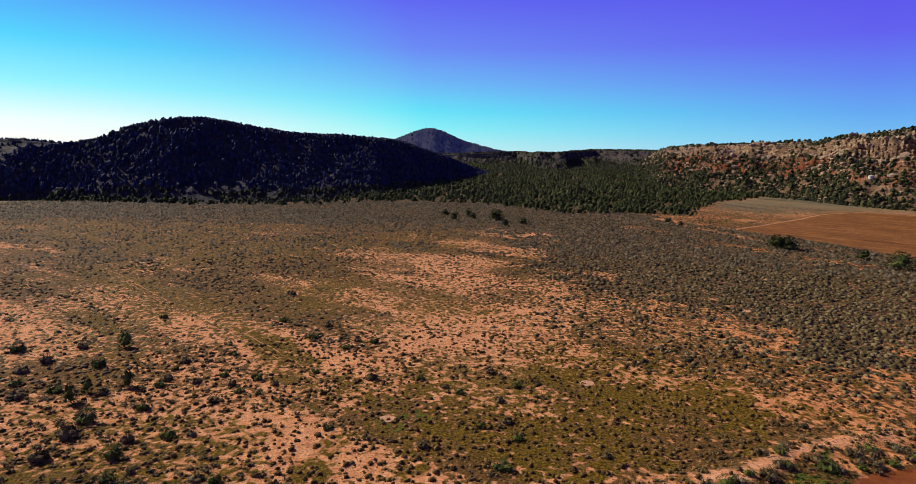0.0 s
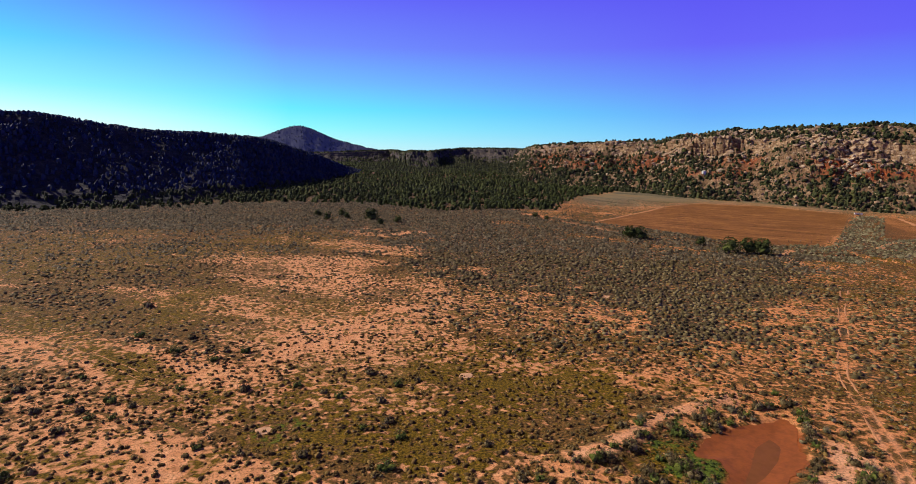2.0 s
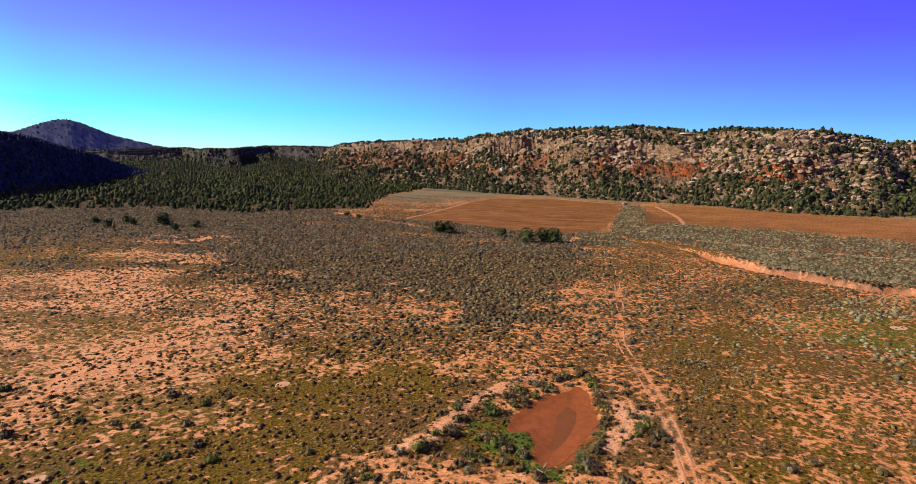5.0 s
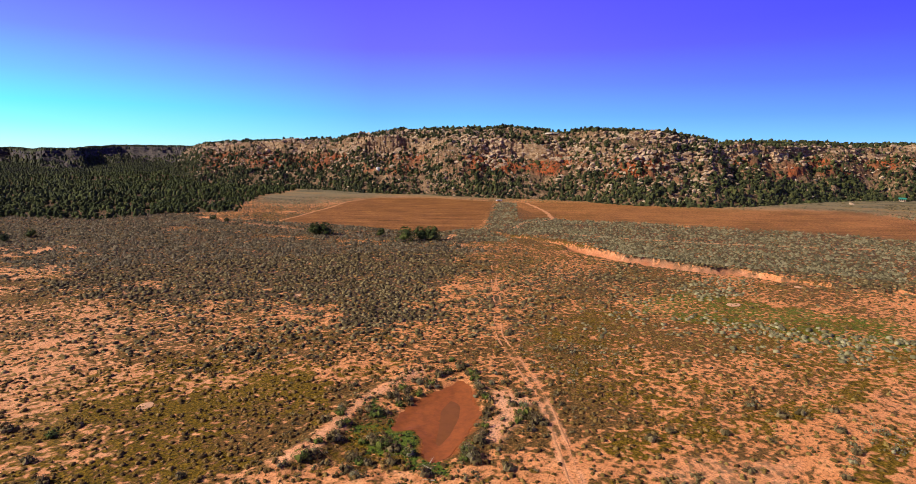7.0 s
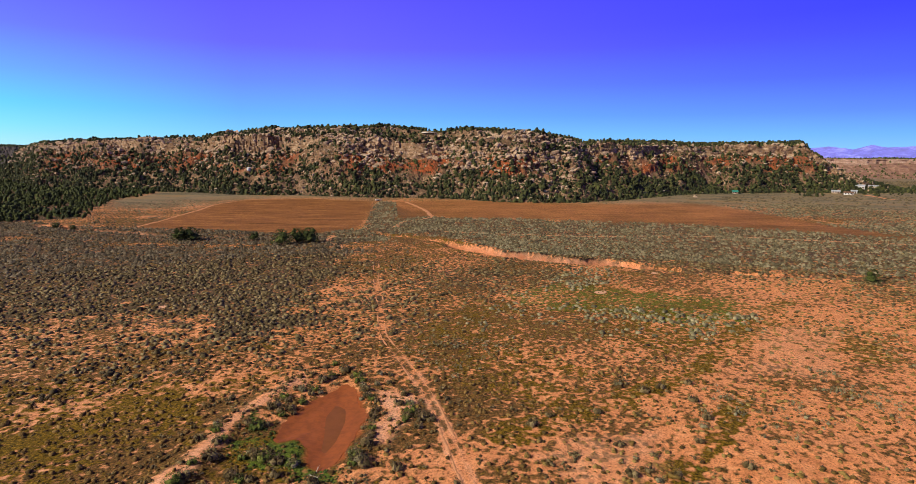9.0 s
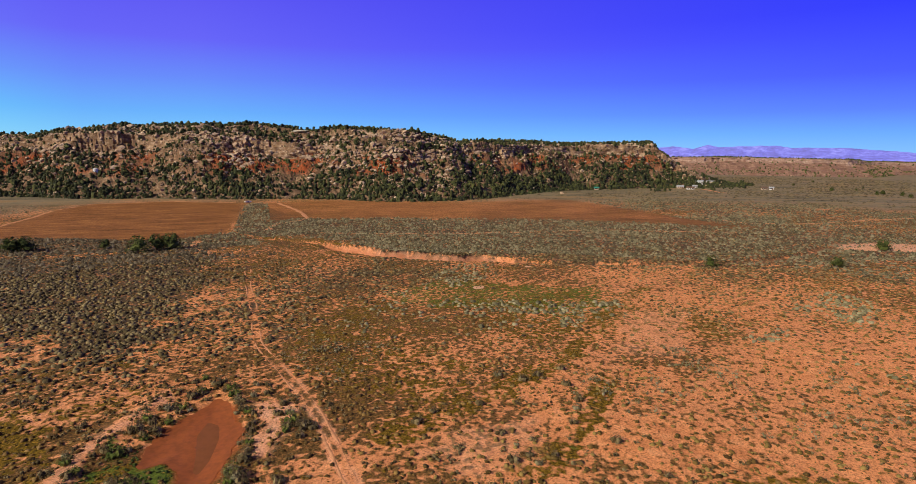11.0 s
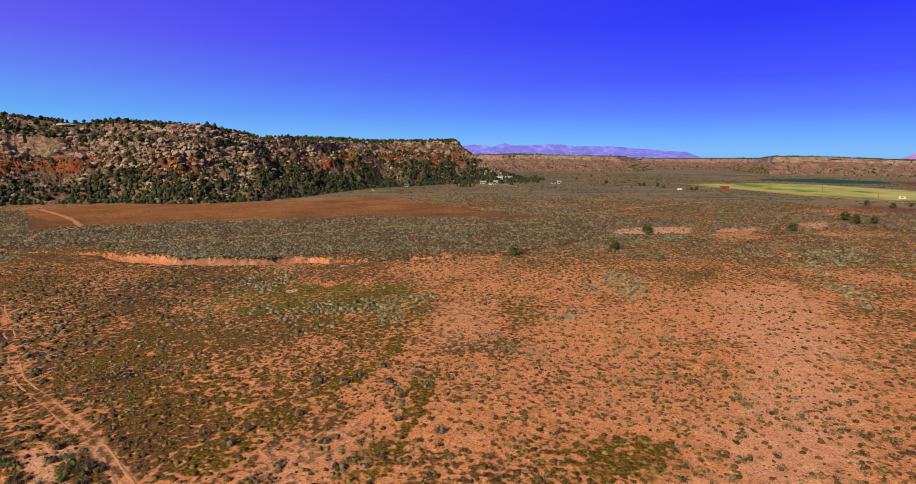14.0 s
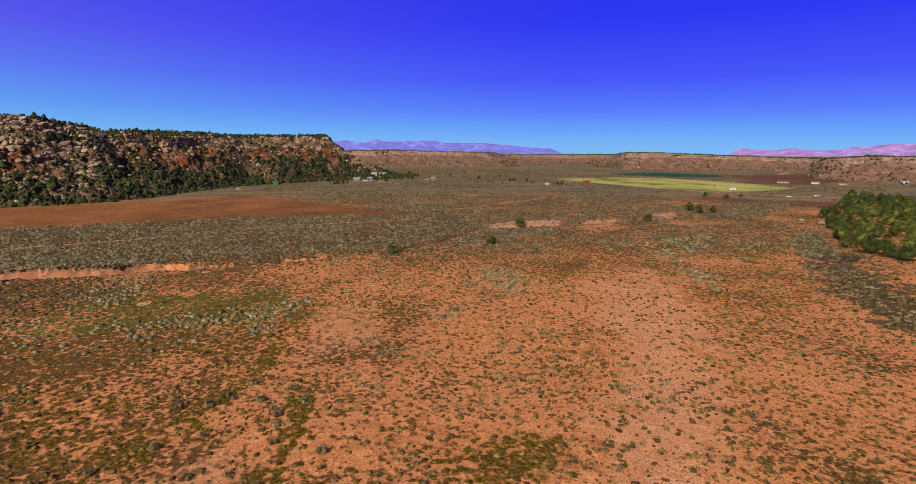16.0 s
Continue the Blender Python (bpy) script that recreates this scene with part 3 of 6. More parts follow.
BRIGHT = leaf_material("young_juniper_leaf", (0.035, 0.05, 0.008), (0.085, 0.105, 0.017), (0.16, 0.17, 0.03), 0.2)
JUNIPER_DARK = leaf_material("slope_juniper_leaf", (0.015, 0.018, 0.008), (0.040, 0.045, 0.016), (0.085, 0.085, 0.024), 0.06)
# juniper with the navy shade and haze of the far slopes painted into its leaves
BLUE_SHADE_JUNIPER = leaf_material("blue_shade_juniper_leaf", (0.011, 0.015, 0.036), (0.025, 0.033, 0.070), (0.046, 0.056, 0.096), 0.06)
# far mesa rock, its woods and blue cliff shadow darkened into the tints
RIDGE_ROCK = rock_material("shade_toned_sandstone", [(0.036, 0.03, 0.034), (0.088, 0.07, 0.062), (0.26, 0.19, 0.135)])
# wooded peak: distance haze painted in as a bluish tint and a faint blue glow
PEAK_SOIL = rock_material("hazed_wooded_soil", [(0.016, 0.018, 0.028), (0.024, 0.026, 0.038), (0.036, 0.036, 0.048)])
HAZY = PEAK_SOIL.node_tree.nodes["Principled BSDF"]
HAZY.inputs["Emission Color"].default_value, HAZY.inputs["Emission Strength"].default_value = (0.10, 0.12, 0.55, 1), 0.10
WEED = leaf_material("green_weed", (0.018, 0.034, 0.006), (0.045, 0.068, 0.012), (0.085, 0.115, 0.024), 0.6)
BARK = plain_material("bark", (0.16, 0.10, 0.065), 0.95, 0.1, 0, 0.4, 6)

# ---- mesh helpers ----


def mesh_object(name, verts, faces, mat, flat=True):
    """One mesh object from arrays: faces all of one size."""
    me = bpy.data.meshes.new(name)
    verts, faces = np.asarray(verts, np.float32), np.asarray(faces, np.int32)
    k = faces.shape[1]
    me.vertices.add(len(verts))
    me.vertices.foreach_set("co", verts.ravel())
    me.loops.add(faces.size)
    me.loops.foreach_set("vertex_index", faces.ravel())
    me.polygons.add(len(faces))
    me.polygons.foreach_set("loop_start", np.arange(0, faces.size, k, dtype=np.int32))
    me.polygons.foreach_set("use_smooth", np.full(len(faces), not flat))
    me.update(calc_edges=True)
    me.materials.append(mat)
    return new(name, me)


def grid_faces(rows, cols):
    i = np.arange((rows - 1) * (cols - 1))
    a = (i // (cols - 1)) * cols + i % (cols - 1)
    return np.stack([a, a + 1, a + cols + 1, a + cols], 1)


def ico(level):
    bm = bmesh.new()
    bmesh.ops.create_icosphere(bm, subdivisions=level, radius=1)
    v = np.array([x.co[:] for x in bm.verts])
    f = np.array([[x.index for x in p.verts] for p in bm.faces])
    bm.free()
    return v, f


ICO = {1: ico(1), 2: ico(2), 3: ico(3)}


def join(pieces):
    vs, fs, n = [], [], 0
    for v, f in pieces:
        vs.append(v)
        fs.append(f + n)
        n += len(v)
    return np.concatenate(vs), np.concatenate(fs)


def lump(rng, level, size, at=(0, 0, 0), rough=0.3):
    v, f = ICO[level]
    v = v * (1 + rough * (rng.random(len(v))[:, None] * 2 - 1)) * np.array(size) + np.array(at)
    return v, f


def sprays(rng, n, envelope, size):
    """n loose leaf sprays (single triangles) on a surface that envelope(u, h) gives: angle and height to radius."""
    ang, h = rng.random(n) * 2 * np.pi, rng.random(n)
    rad = envelope(ang, h) * (0.72 + 0.36 * rng.random(n))
    c = np.stack([np.cos(ang) * rad, np.sin(ang) * rad, h], 1)
    d1 = rng.normal(size=(n, 3)) + c * np.array([0.8, 0.8, 0]) / (rad[:, None] + 1e-6) + np.array([0, 0, 0.5])
    d2 = rng.normal(size=(n, 3))
    d1 /= np.linalg.norm(d1, axis=1)[:, None]
    d2 /= np.linalg.norm(d2, axis=1)[:, None]
    s = size * (0.6 + 0.8 * rng.random(n))[:, None]
    v = np.stack([c - d2 * s * 0.5, c + d2 * s * 0.5, c + d1 * s * 1.1], 1).reshape(-1, 3)
    return v, np.arange(n * 3).reshape(-1, 3)


def shrub_shape(rng, leaves, size, core=1):
    """A rounded, ragged shrub, one metre across and about 0.7 high."""
    k = rng.integers(2, 5)
    lobes = rng.random(k) * 2 * np.pi

    def env(u, h):
        r = 0.36 + 0.14 * np.max(np.cos(u[:, None] - lobes[None, :]), axis=1)
        return r * np.sqrt(np.clip(1 - (h - 0.25) ** 2 / 0.62, 0.02, 1)) * 1.05
    v, f = sprays(rng, leaves, env, size)
    v[:, 2] *= 0.62
    pieces = [(v, f)]
    for q in range(core):
        a = 6.28 * (q + 0.6 * rng.random()) / core
        o = 0.14 + 0.12 * rng.random()
        pieces.append(lump(rng, 1, (0.2, 0.2, 0.17 + 0.08 * rng.random()), (o * math.cos(a), o * math.sin(a), 0.17), 0.3))
    return join(pieces)


def mound_shape(rng, tiers, leaves, size):
    """A low rounded shrub far off: a lumpy dome with a few loose sprays."""
    n = 6
    rings = ((0.42, 0.0), (0.37, 0.28)) if tiers == 2 else ((0.46, 0.03),)
    v = []
    for q, h in rings:
        a = np.arange(n) * 2 * np.pi / n + 0.5 * rng.random(n)
        qq = q * (0.75 + 0.5 * rng.random(n))
        v.append(np.stack([qq * np.cos(a), qq * np.sin(a), np.clip(h + 0.12 * (rng.random(n) - 0.5), 0, 1)], 1))
    v = np.concatenate(v + [np.array([[0.16 * rng.random() - 0.08, 0.16 * rng.random() - 0.08, 0.46 if tiers == 2 else 0.36]])])
    i = np.arange(n)
    f = []
    for t in range(tiers - 1):
        f += [np.stack([i + t * n, (i + 1) % n + t * n, (i + 1) % n + t * n + n], 1), np.stack([i + t * n, (i + 1) % n + t * n + n, i + t * n + n], 1)]
    t = (tiers - 1) * n
    f.append(np.stack([i + t, (i + 1) % n + t, np.full(n, t + n)], 1))
    out = [(v, np.concatenate(f))]
    if leaves:
        s, g = sprays(rng, leaves, lambda u, h: 0.46 * np.sqrt(np.clip(1.05 - h, 0, 1)), size)
        s[:, 2] = np.clip(s[:, 2] * 0.55, 0, 9)
        out.append((s, g))
    return join(out)


def tree_shape(rng, leaves, size, core=2, cone=0.35):
    """A juniper's crown, one metre high and about 0.9 across, broken into boughs."""
    k = rng.integers(4, 7)
    lobes, lift = rng.random(k) * 6.28, rng.random(k)

    def env(u, h):
        bough = np.max(np.cos(u[:, None] - lobes[None, :]) * (1 - np.abs(h[:, None] - lift[None, :])), axis=1)
        taper = np.sqrt(np.clip(1 - (np.abs(h - 0.35) / 0.68) ** 2, 0.02, 1))
        return (0.30 + 0.15 * bough) * taper * (1 - cone * np.clip(h - 0.3, 0, 1))
    v, f = sprays(rng, leaves, env, size)
    v[:, 2] = 0.06 + v[:, 2] * 0.94
    pieces = [(v, f)]
    for q in range(core):
        a, h = rng.random() * 6.28, 0.34 + 0.34 * q / max(1, core - 1) if core > 1 else 0.42
        g, big = (0.10, 0.35) if core < 4 else (0.13, 0.23)
        pieces.append(lump(rng, 1, (big - 0.09 * q / max(1, core - 1), big - 0.09 * q / max(1, core - 1), big * 0.9), (g * math.cos(a), g * math.sin(a), h), 0.26))
    return join(pieces)


def rock_shape(rng, level=2):
    """An angular block: a ball cut by planes."""
    v, f = ICO[level]
    v = v.copy()
    for _ in range(9):
        n = rng.normal(size=3)
        n /= np.linalg.norm(n)
        over = np.clip(v @ n - (0.45 + 0.3 * rng.random()), 0, None)
        v -= over[:, None] * n
    v *= 1 + 0.05 * rng.normal(size=(len(v), 1))
    return v * np.array([1.0, 0.8, 0.62]), f


def scatter(name, shapes, at, scale, mat, rng, spin=True, flat=True):
    """Many copies of a few shapes joined into one mesh."""
    at, scale = np.asarray(at, float), np.asarray(scale, float)
    if scale.ndim == 1:
        scale = scale[:, None] * (0.7 + 0.75 * rng.random((len(scale), 3)))
    pick = rng.integers(0, len(shapes), len(at))
    pieces = []
    for i, (v, f) in enumerate(shapes):
        sel = np.where(pick == i)[0]
        if not len(sel):
            continue
        a = rng.random(len(sel)) * 6.2832 if spin else np.zeros(len(sel))
        c, s = np.cos(a)[:, None], np.sin(a)[:, None]
        w = v[None] * scale[sel][:, None, :]
        p = np.stack([w[..., 0] * c - w[..., 1] * s, w[..., 0] * s + w[..., 1] * c, w[..., 2]], -1) + at[sel][:, None, :]
        ff = f[None] + (np.arange(len(sel)) * len(v))[:, None, None]
        pieces.append((p.reshape(-1, 3), ff.reshape(-1, f.shape[1])))
    return mesh_object(name, *join(pieces), mat, flat)


def part(name, data, mat, parent, label=""):
    ob = mesh_object(name, *data, mat)
    ob.parent = parent
    return tagged(ob, label)


# ---- ground ----


def build_ground():
    az = np.concatenate([np.arange(-48, 142, 0.45), np.arange(142, 312.1, 5)])
    r = [0.0, 20, 38, 50]
    while r[-1] < 4800:
        r.append(r[-1] * (1.005 if 188 < r[-1] < 285 else 1.0105 if r[-1] < 330 else 1.016 if r[-1] < 1200 else 1.05))
    r = np.array(r)
    R, A = np.meshgrid(r, np.radians(az), indexing="ij")
    x, y = (R * np.sin(A)).ravel(), (R * np.cos(A)).ravel()
    z = ground_z(x, y)
    me_faces = grid_faces(len(r), len(az))[:, ::-1]
    ob = mesh_object("ground", np.stack([x, y, z], 1), me_faces, GROUND, flat=False)
    me = ob.data
    bd, _ = line_distance(x, y, BERM_PATH)
    gd, gdist, gs = gully_depth(x, y)
    green = cover("green", x, y)
    mud = smooth(-0.5, 0.6, area_distance(x, y, MUD) + fbm(x, y, 3, 3, 71) * 0.7)
    fa = smooth(-2, 3, area_distance(x, y, FIELD_A) + fbm(x, y, 12, 3, 72) * 2)
    fb = smooth(-6, 10, area_distance(x, y, FIELD_B) + fbm(x, y, 30, 4, 73) * 9)
    td, ts = line_distance(x, y, TRACK)
    ruts = 0.55 * smooth(120, 95, np.hypot(x, y)) * (1 - smooth(0.2, 0.6, np.abs(td + 0.25 * fbm(x, y, 5, 2, 64) - 0.8))) * smooth(0.25, 0.5, vnoise(x / 4, y / 4, 66))
    bare = np.maximum.reduce([ruts, cover("bare", x, y), 0.75 * (1 - smooth(0.4, 2.0, bd + fbm(x, y, 4, 3, 74))), (0.3 + 0.7 * smooth(240, 256, gs) * (1 - smooth(318, 345, gs))) * smooth(0.7, 1.8, gd), (1 - smooth(110, 150, gs)) * smooth(0.5, 1.4, gd)])
    mud = np.maximum(mud, 0.65 * smooth(0.8, 2.4, gd))
    east = smooth(25, -25, y - 0.12 * (x - 60)) * smooth(230, 140, x)
    mid = smooth(15, 45, y) * smooth(50, 90, x) * smooth(260, 200, x)
    brown = cover("dark", x, y)
    drawn = fbm((0.84 * x - 0.54 * y) / 4.0, 0.54 * x + 0.84 * y, 13, 4, 88)
    rest = 0.72 + 0.075 * mid + 0.2 * fbm(x, y, 24, 5, 76) + 0.36 * drawn * smooth(90, 40, x) - 0.17 * east + 0.05 * smooth(70, 20, x)
    brown = brown * (1 - 0.55 * east) * (1 - 0.1 * mid)
    base = np.clip(np.maximum(rest, brown * (0.88 + 0.12 * fbm(x, y, 18, 4, 75))), 0.3, 0.92) * (1 - 0.7 * bare)
    olive = np.clip(0.42 + 0.5 * fbm(x, y, 36, 4, 79) - 0.2 * east + 0.18 * brown, 0, 0.72)
    grass = np.clip(np.maximum(cover("grass", x, y) * (0.84 + 0.2 * fbm(x, y, 9, 4, 68)), olive), 0, 1) * (1 - 0.7 * bare)
    sage = np.clip(cover("sage", x, y), 0, 1)
    wood = smooth(-6, 8, area_distance(x, y, FOREST) + fbm(x, y, 40, 3, 90) * 10)
    sage = np.maximum(sage, wood)
    grass = grass * (1 - 0.75 * sage)
    field = np.maximum(fa, fb * 0.72)
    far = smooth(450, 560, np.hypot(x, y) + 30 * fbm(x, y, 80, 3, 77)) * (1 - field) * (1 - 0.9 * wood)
    wide = fbm(x, y, 60, 4, 78) * 12
    crop = smooth(-8, 8, area_distance(x, y, CROP) + wide * 0.3)
    dark = smooth(-6, 6, area_distance(x, y, DARK_CROP))
    fallow = np.maximum(smooth(-10, 14, area_distance(x, y, FALLOW) + wide), smooth(-10, 12, area_distance(x, y, FALLOW_NEAR) + wide))
    west = smooth(90, 10, x - 0.25 * (y - 100)) * smooth(-80, 40, y) * 0.36
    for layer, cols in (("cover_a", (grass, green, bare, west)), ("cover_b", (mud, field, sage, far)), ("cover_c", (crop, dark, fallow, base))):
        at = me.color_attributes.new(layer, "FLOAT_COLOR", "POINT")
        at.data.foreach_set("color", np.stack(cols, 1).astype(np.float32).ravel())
    return tagged(ob, "pink-orange desert soil with dry grass and scattered brush", "ground", kind="structure")


ground = build_ground()

# ---- mesas and hills ----


def escarpment(name, label, rows, mat, talus=None, cliff=0.28, rough=1.0, step=2.2, depth=160.0, seed=1, foot=-1.5, ledges=3, far=False, shelf=0.0, bench=None):
    """A scarp swept along its rim. rows: rim azimuth, rim height angle, rim distance, foot azimuth, foot distance."""
    rim = np.array([[*polar(a, R), 40 + R * math.tan(radians(e))] for a, e, R, _, _ in rows])
    base = np.array([polar(a, R) for _, _, _, a, R in rows])
    seg = np.hypot(*(np.diff(rim[:, :2], axis=0) + np.diff(base, axis=0)).T / 2)
    t = np.concatenate([[0], np.cumsum(seg)])
    n = int(t[-1] / step) + 2
    s = np.linspace(0, t[-1], n)
    smooth_w = max(1, int(6 / step))

    def along(v):
        w = np.interp(s, t, v)
        k = np.ones(2 * smooth_w + 1) / (2 * smooth_w + 1)
        return np.convolve(np.pad(w, smooth_w, mode="edge"), k, "valid")
    rx, ry, rz = along(rim[:, 0]), along(rim[:, 1]), along(rim[:, 2])
    bx, by = along(base[:, 0]), along(base[:, 1])
    nc = 9 if far else 29
    edge = shelf + (0.08 if shelf else 0.14)
    top = [-depth / 60, -depth / 120, -0.6, -0.3, -0.12, -0.05] + (list(np.linspace(0, shelf, 15)[:-1]) if shelf else [])
    w = np.concatenate([top, np.linspace(shelf, edge, nc), np.linspace(edge, 1.06, 16 if far else 46)[1:]])
    W, S = np.meshgrid(w, s, indexing="ij")
    dx, dy = (bx - rx)[None, :], (by - ry)[None, :]
    run = np.hypot(dx, dy)
    ux, uy = dx / run, dy / run
    out = np.where(W < 0, W * 60.0, W * run)
    x, y = rx[None, :] + ux * out, ry[None, :] + uy * out
    # height: flat top, stepped cliff, concave talus
    c = np.clip((W - shelf) / (edge - shelf), 0, 1)
    stair = (np.floor(c * ledges) + smooth(0.62 if far else 0.74, 1.0, c * ledges % 1.0)) / ledges
    stair = np.where(c >= 1, 1.0, stair)
    q = np.clip((W - edge) / (1 - edge), 0, 1)
    if bench:
        # share of the height above the cliff, and in it, by direction from the valley's middle
        az = np.degrees(np.arctan2(rx, ry))
        above, steep = np.interp(az, bench[0], bench[1]), np.interp(az, bench[0], bench[2])
        above = (above * (1 + 0.45 * fbm(s, s * 0 + 2.0, 70, 3, seed + 20)))[None, :]
        steep = (steep * np.clip(0.78 + 0.75 * fbm(s, s * 0 + 9.0, 60, 3, seed + 21), 0.25, 1.3))[None, :]
    else:
        above, steep = 0.0, cliff
    over = above * np.clip(W / shelf, 0, 1) ** 0.9 if shelf else 0.0
    prof = np.where(W < edge, 1 - over - steep * stair, (1 - above - steep) * (1 - q) ** 1.12)
    z = foot + (rz[None, :] - foot) * prof
    z = z - np.where(W > 1.0, 1.5 * (W - 1.0) / 0.06, 0)
    body = smooth(-0.3, 0.05, W) * (1 - 0.85 * smooth(edge + 0.06, 1.0, W))
    butt = fbm(S, S * 0 + seed * 31.7, 80, 3, seed) * 10 + fbm(S, z * 1.3, 26, 4, seed + 3) * 5
    push = butt * body
    crag = smooth(shelf - 0.08, shelf + 0.01, W) * (1 - smooth(edge, edge + 0.1, W))
    led = np.floor(np.clip(c, 0, 0.999) * ledges)
    val, deep = cells(S + 37.0 * led, led * 60.0 + 3.0, 11.0, seed + 5)
    val2, deep2 = cells(S + 13.0 * led, led * 40.0 + 1.0, 4.2, seed + 6)
    blocks, _ = cells(S, z * 1.5, 4.5, seed + 16)
    crag = crag * np.clip(0.8 + 0.9 * fbm(S, S * 0 + 5.0, 55, 3, seed + 4), 0.2, 1.3)
    push = push + rough * crag * ((val - 0.5) * 5.5 + (val2 - 0.5) * 2.6 - 2.2 * (1 - smooth(0.0, 0.16, deep)) - 0.9 * (1 - smooth(0.0, 0.2, deep2)))
    push = push + rough * 0.32 * smooth(edge, edge + 0.06, W) * (1 - smooth(0.45, 0.85, W)) * (blocks - 0.5) * 7
    x, y = x + ux * push, y + uy * push
    bench = cells(S * 0.6, W * 150, 16.0, seed + 14)[0] - 0.5
    lumps = fbm(S, W * 60, 38, 4, seed + 8) * 4.0 + bench * 2.4 + fbm(x, y, 14, 4, seed + 9) * 2.6 + fbm(x, y, 3.5, 2, seed + 11) * 1.0
    z = z + rough * lumps * np.maximum(smooth(edge - 0.04, edge + 0.11, W), 0.7 * smooth(0.02, 0.1, W) * (W < shelf)) * (1 - smooth(0.8, 1.0, W)) + fbm(x, y, 30, 3, seed + 12) * 1.6 * (W <= 0.02)
    P = np.stack([x, y, z], -1)
    ob = mesh_object(name, P.reshape(-1, 3), grid_faces(len(w), n), mat, flat=True)
    if talus:
        ob.data.materials.append(talus)
        mid = ((W[:-1, :-1] + W[1:, 1:]) / 2 + 0.05 * fbm(S, W * 300, 25, 4, seed + 17)[:-1, :-1]).ravel()
        ob.data.polygons.foreach_set("material_index", ((mid > edge + 0.03) | (mid < shelf - 0.03)).astype(np.int32))
    tagged(ob, label, "mesa", kind="structure")
    return P, w


def on_slope(surface, rng, n, weight, lo=-0.4, hi=1.0):
    """n random places on a scarp, by a weight of (w, x, y); also w."""
    P, w = surface
    got, ws = [], []
    while sum(len(g) for g in got) < n:
        k = n * 3
        wi, si = lo + (hi - lo) * rng.random(k), rng.random(k) * (P.shape[1] - 1.001)
        j = np.clip(np.searchsorted(w, wi) - 1, 0, len(w) - 2)
        f = ((wi - w[j]) / (w[j + 1] - w[j]))[:, None]
        i = si.astype(int)
        g = (si - i)[:, None]
        p = (P[j, i] * (1 - f) + P[j + 1, i] * f) * (1 - g) + (P[j, i + 1] * (1 - f) + P[j + 1, i + 1] * f) * g
        keep = rng.random(k) < weight(wi, p[:, 0], p[:, 1])
        got.append(p[keep])
        ws.append(wi[keep])
    return np.concatenate(got)[:n], np.concatenate(ws)[:n]


MESA_ROWS = [(19.5, 0.2, 1250, 17.5, 950), (20.6, 0.6, 1000, 20, 780), (24, 0.9, 900, 24, 720), (28, 1.1, 850, 27.5, 690), (32.5, 1.2, 800, 32, 640),
             (34.8, 1.7, 740, 35, 590), (38, 2.15, 710, 38, 575), (41.3, 2.3, 690, 41, 570), (45, 2.4, 660, 45, 545), (49, 2.45, 640, 48.5, 528), (53, 2.15, 620, 53, 518),
             (56.3, 2.15, 605, 56.6, 508), (60.9, 2.25, 585, 61.5, 478), (64.3, 2.1, 580, 66, 478), (66.3, 1.5, 596, 68.6, 486), (67.4, 1.2, 622, 70.2, 498),
             (68.2, 1.05, 650, 71.5, 512), (72.2, 1.2, 690, 74.5, 566), (75.3, 1.0, 742, 77, 612), (77.9, 0.85, 768, 79.5, 650), (82, 0.85, 795, 83, 672), (86.3, 0.9, 800, 86.6, 712), (86.8, 0.99, 801, 87.3, 714), (87.2, 0.54, 803, 88.1, 718), (88.8, -0.85, 808, 90.2, 732), (90.5, -1.96, 816, 92.5, 750), (91.8, -2.28, 835, 93.8, 775), (93.4, -2.65, 865, 95.0, 815), (94.7, -2.96, 890, 95.9, 850)]
mesa = escarpment("mesa_north", "tan and red sandstone mesa with ledges, talus and scattered junipers", MESA_ROWS, CLIFF, TALUS, 0.32, 1.0, 1.6, 170, 2, ledges=3, shelf=0.24,
                  bench=((20, 33, 38, 42, 64, 67, 69, 75, 79, 88), (0.05, 0.06, 0.12, 0.22, 0.26, 0.2, 0.08, 0.07, 0.04, 0.03), (0.14, 0.16, 0.24, 0.18, 0.2, 0.12, 0.1, 0.12, 0.22, 0.26)))
HILL_ROWS = [(-36, -0.3, 606, -42, 560), (-33, 0.1, 606, -36, 545), (-31, 0.6, 600, -33, 525), (-29, 1.5, 595, -30, 505), (-26.5, 2.25, 594, -27, 490), (-23, 2.6, 595, -24, 478), (-20.4, 2.3, 598, -20.5, 470), (-16.3, 1.5, 614, -16.3, 468), (-12, 1.35, 647, -12, 490), (-7.6, 1.2, 698, -7.6, 530), (-4.8, 0.8, 762, -4.5, 600), (-2.5, 0.1, 825, -2, 680), (-0.2, -0.6, 896, 0.8, 780), (1.6, -1.3, 975, 2.6, 900), (3.5, -1.9, 1071, 4.2, 1030)]
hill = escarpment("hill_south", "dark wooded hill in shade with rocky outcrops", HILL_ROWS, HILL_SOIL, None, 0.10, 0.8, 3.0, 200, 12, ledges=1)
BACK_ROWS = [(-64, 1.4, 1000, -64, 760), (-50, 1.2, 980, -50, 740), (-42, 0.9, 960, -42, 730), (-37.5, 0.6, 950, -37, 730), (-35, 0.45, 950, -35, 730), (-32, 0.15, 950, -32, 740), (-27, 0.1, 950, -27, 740)]
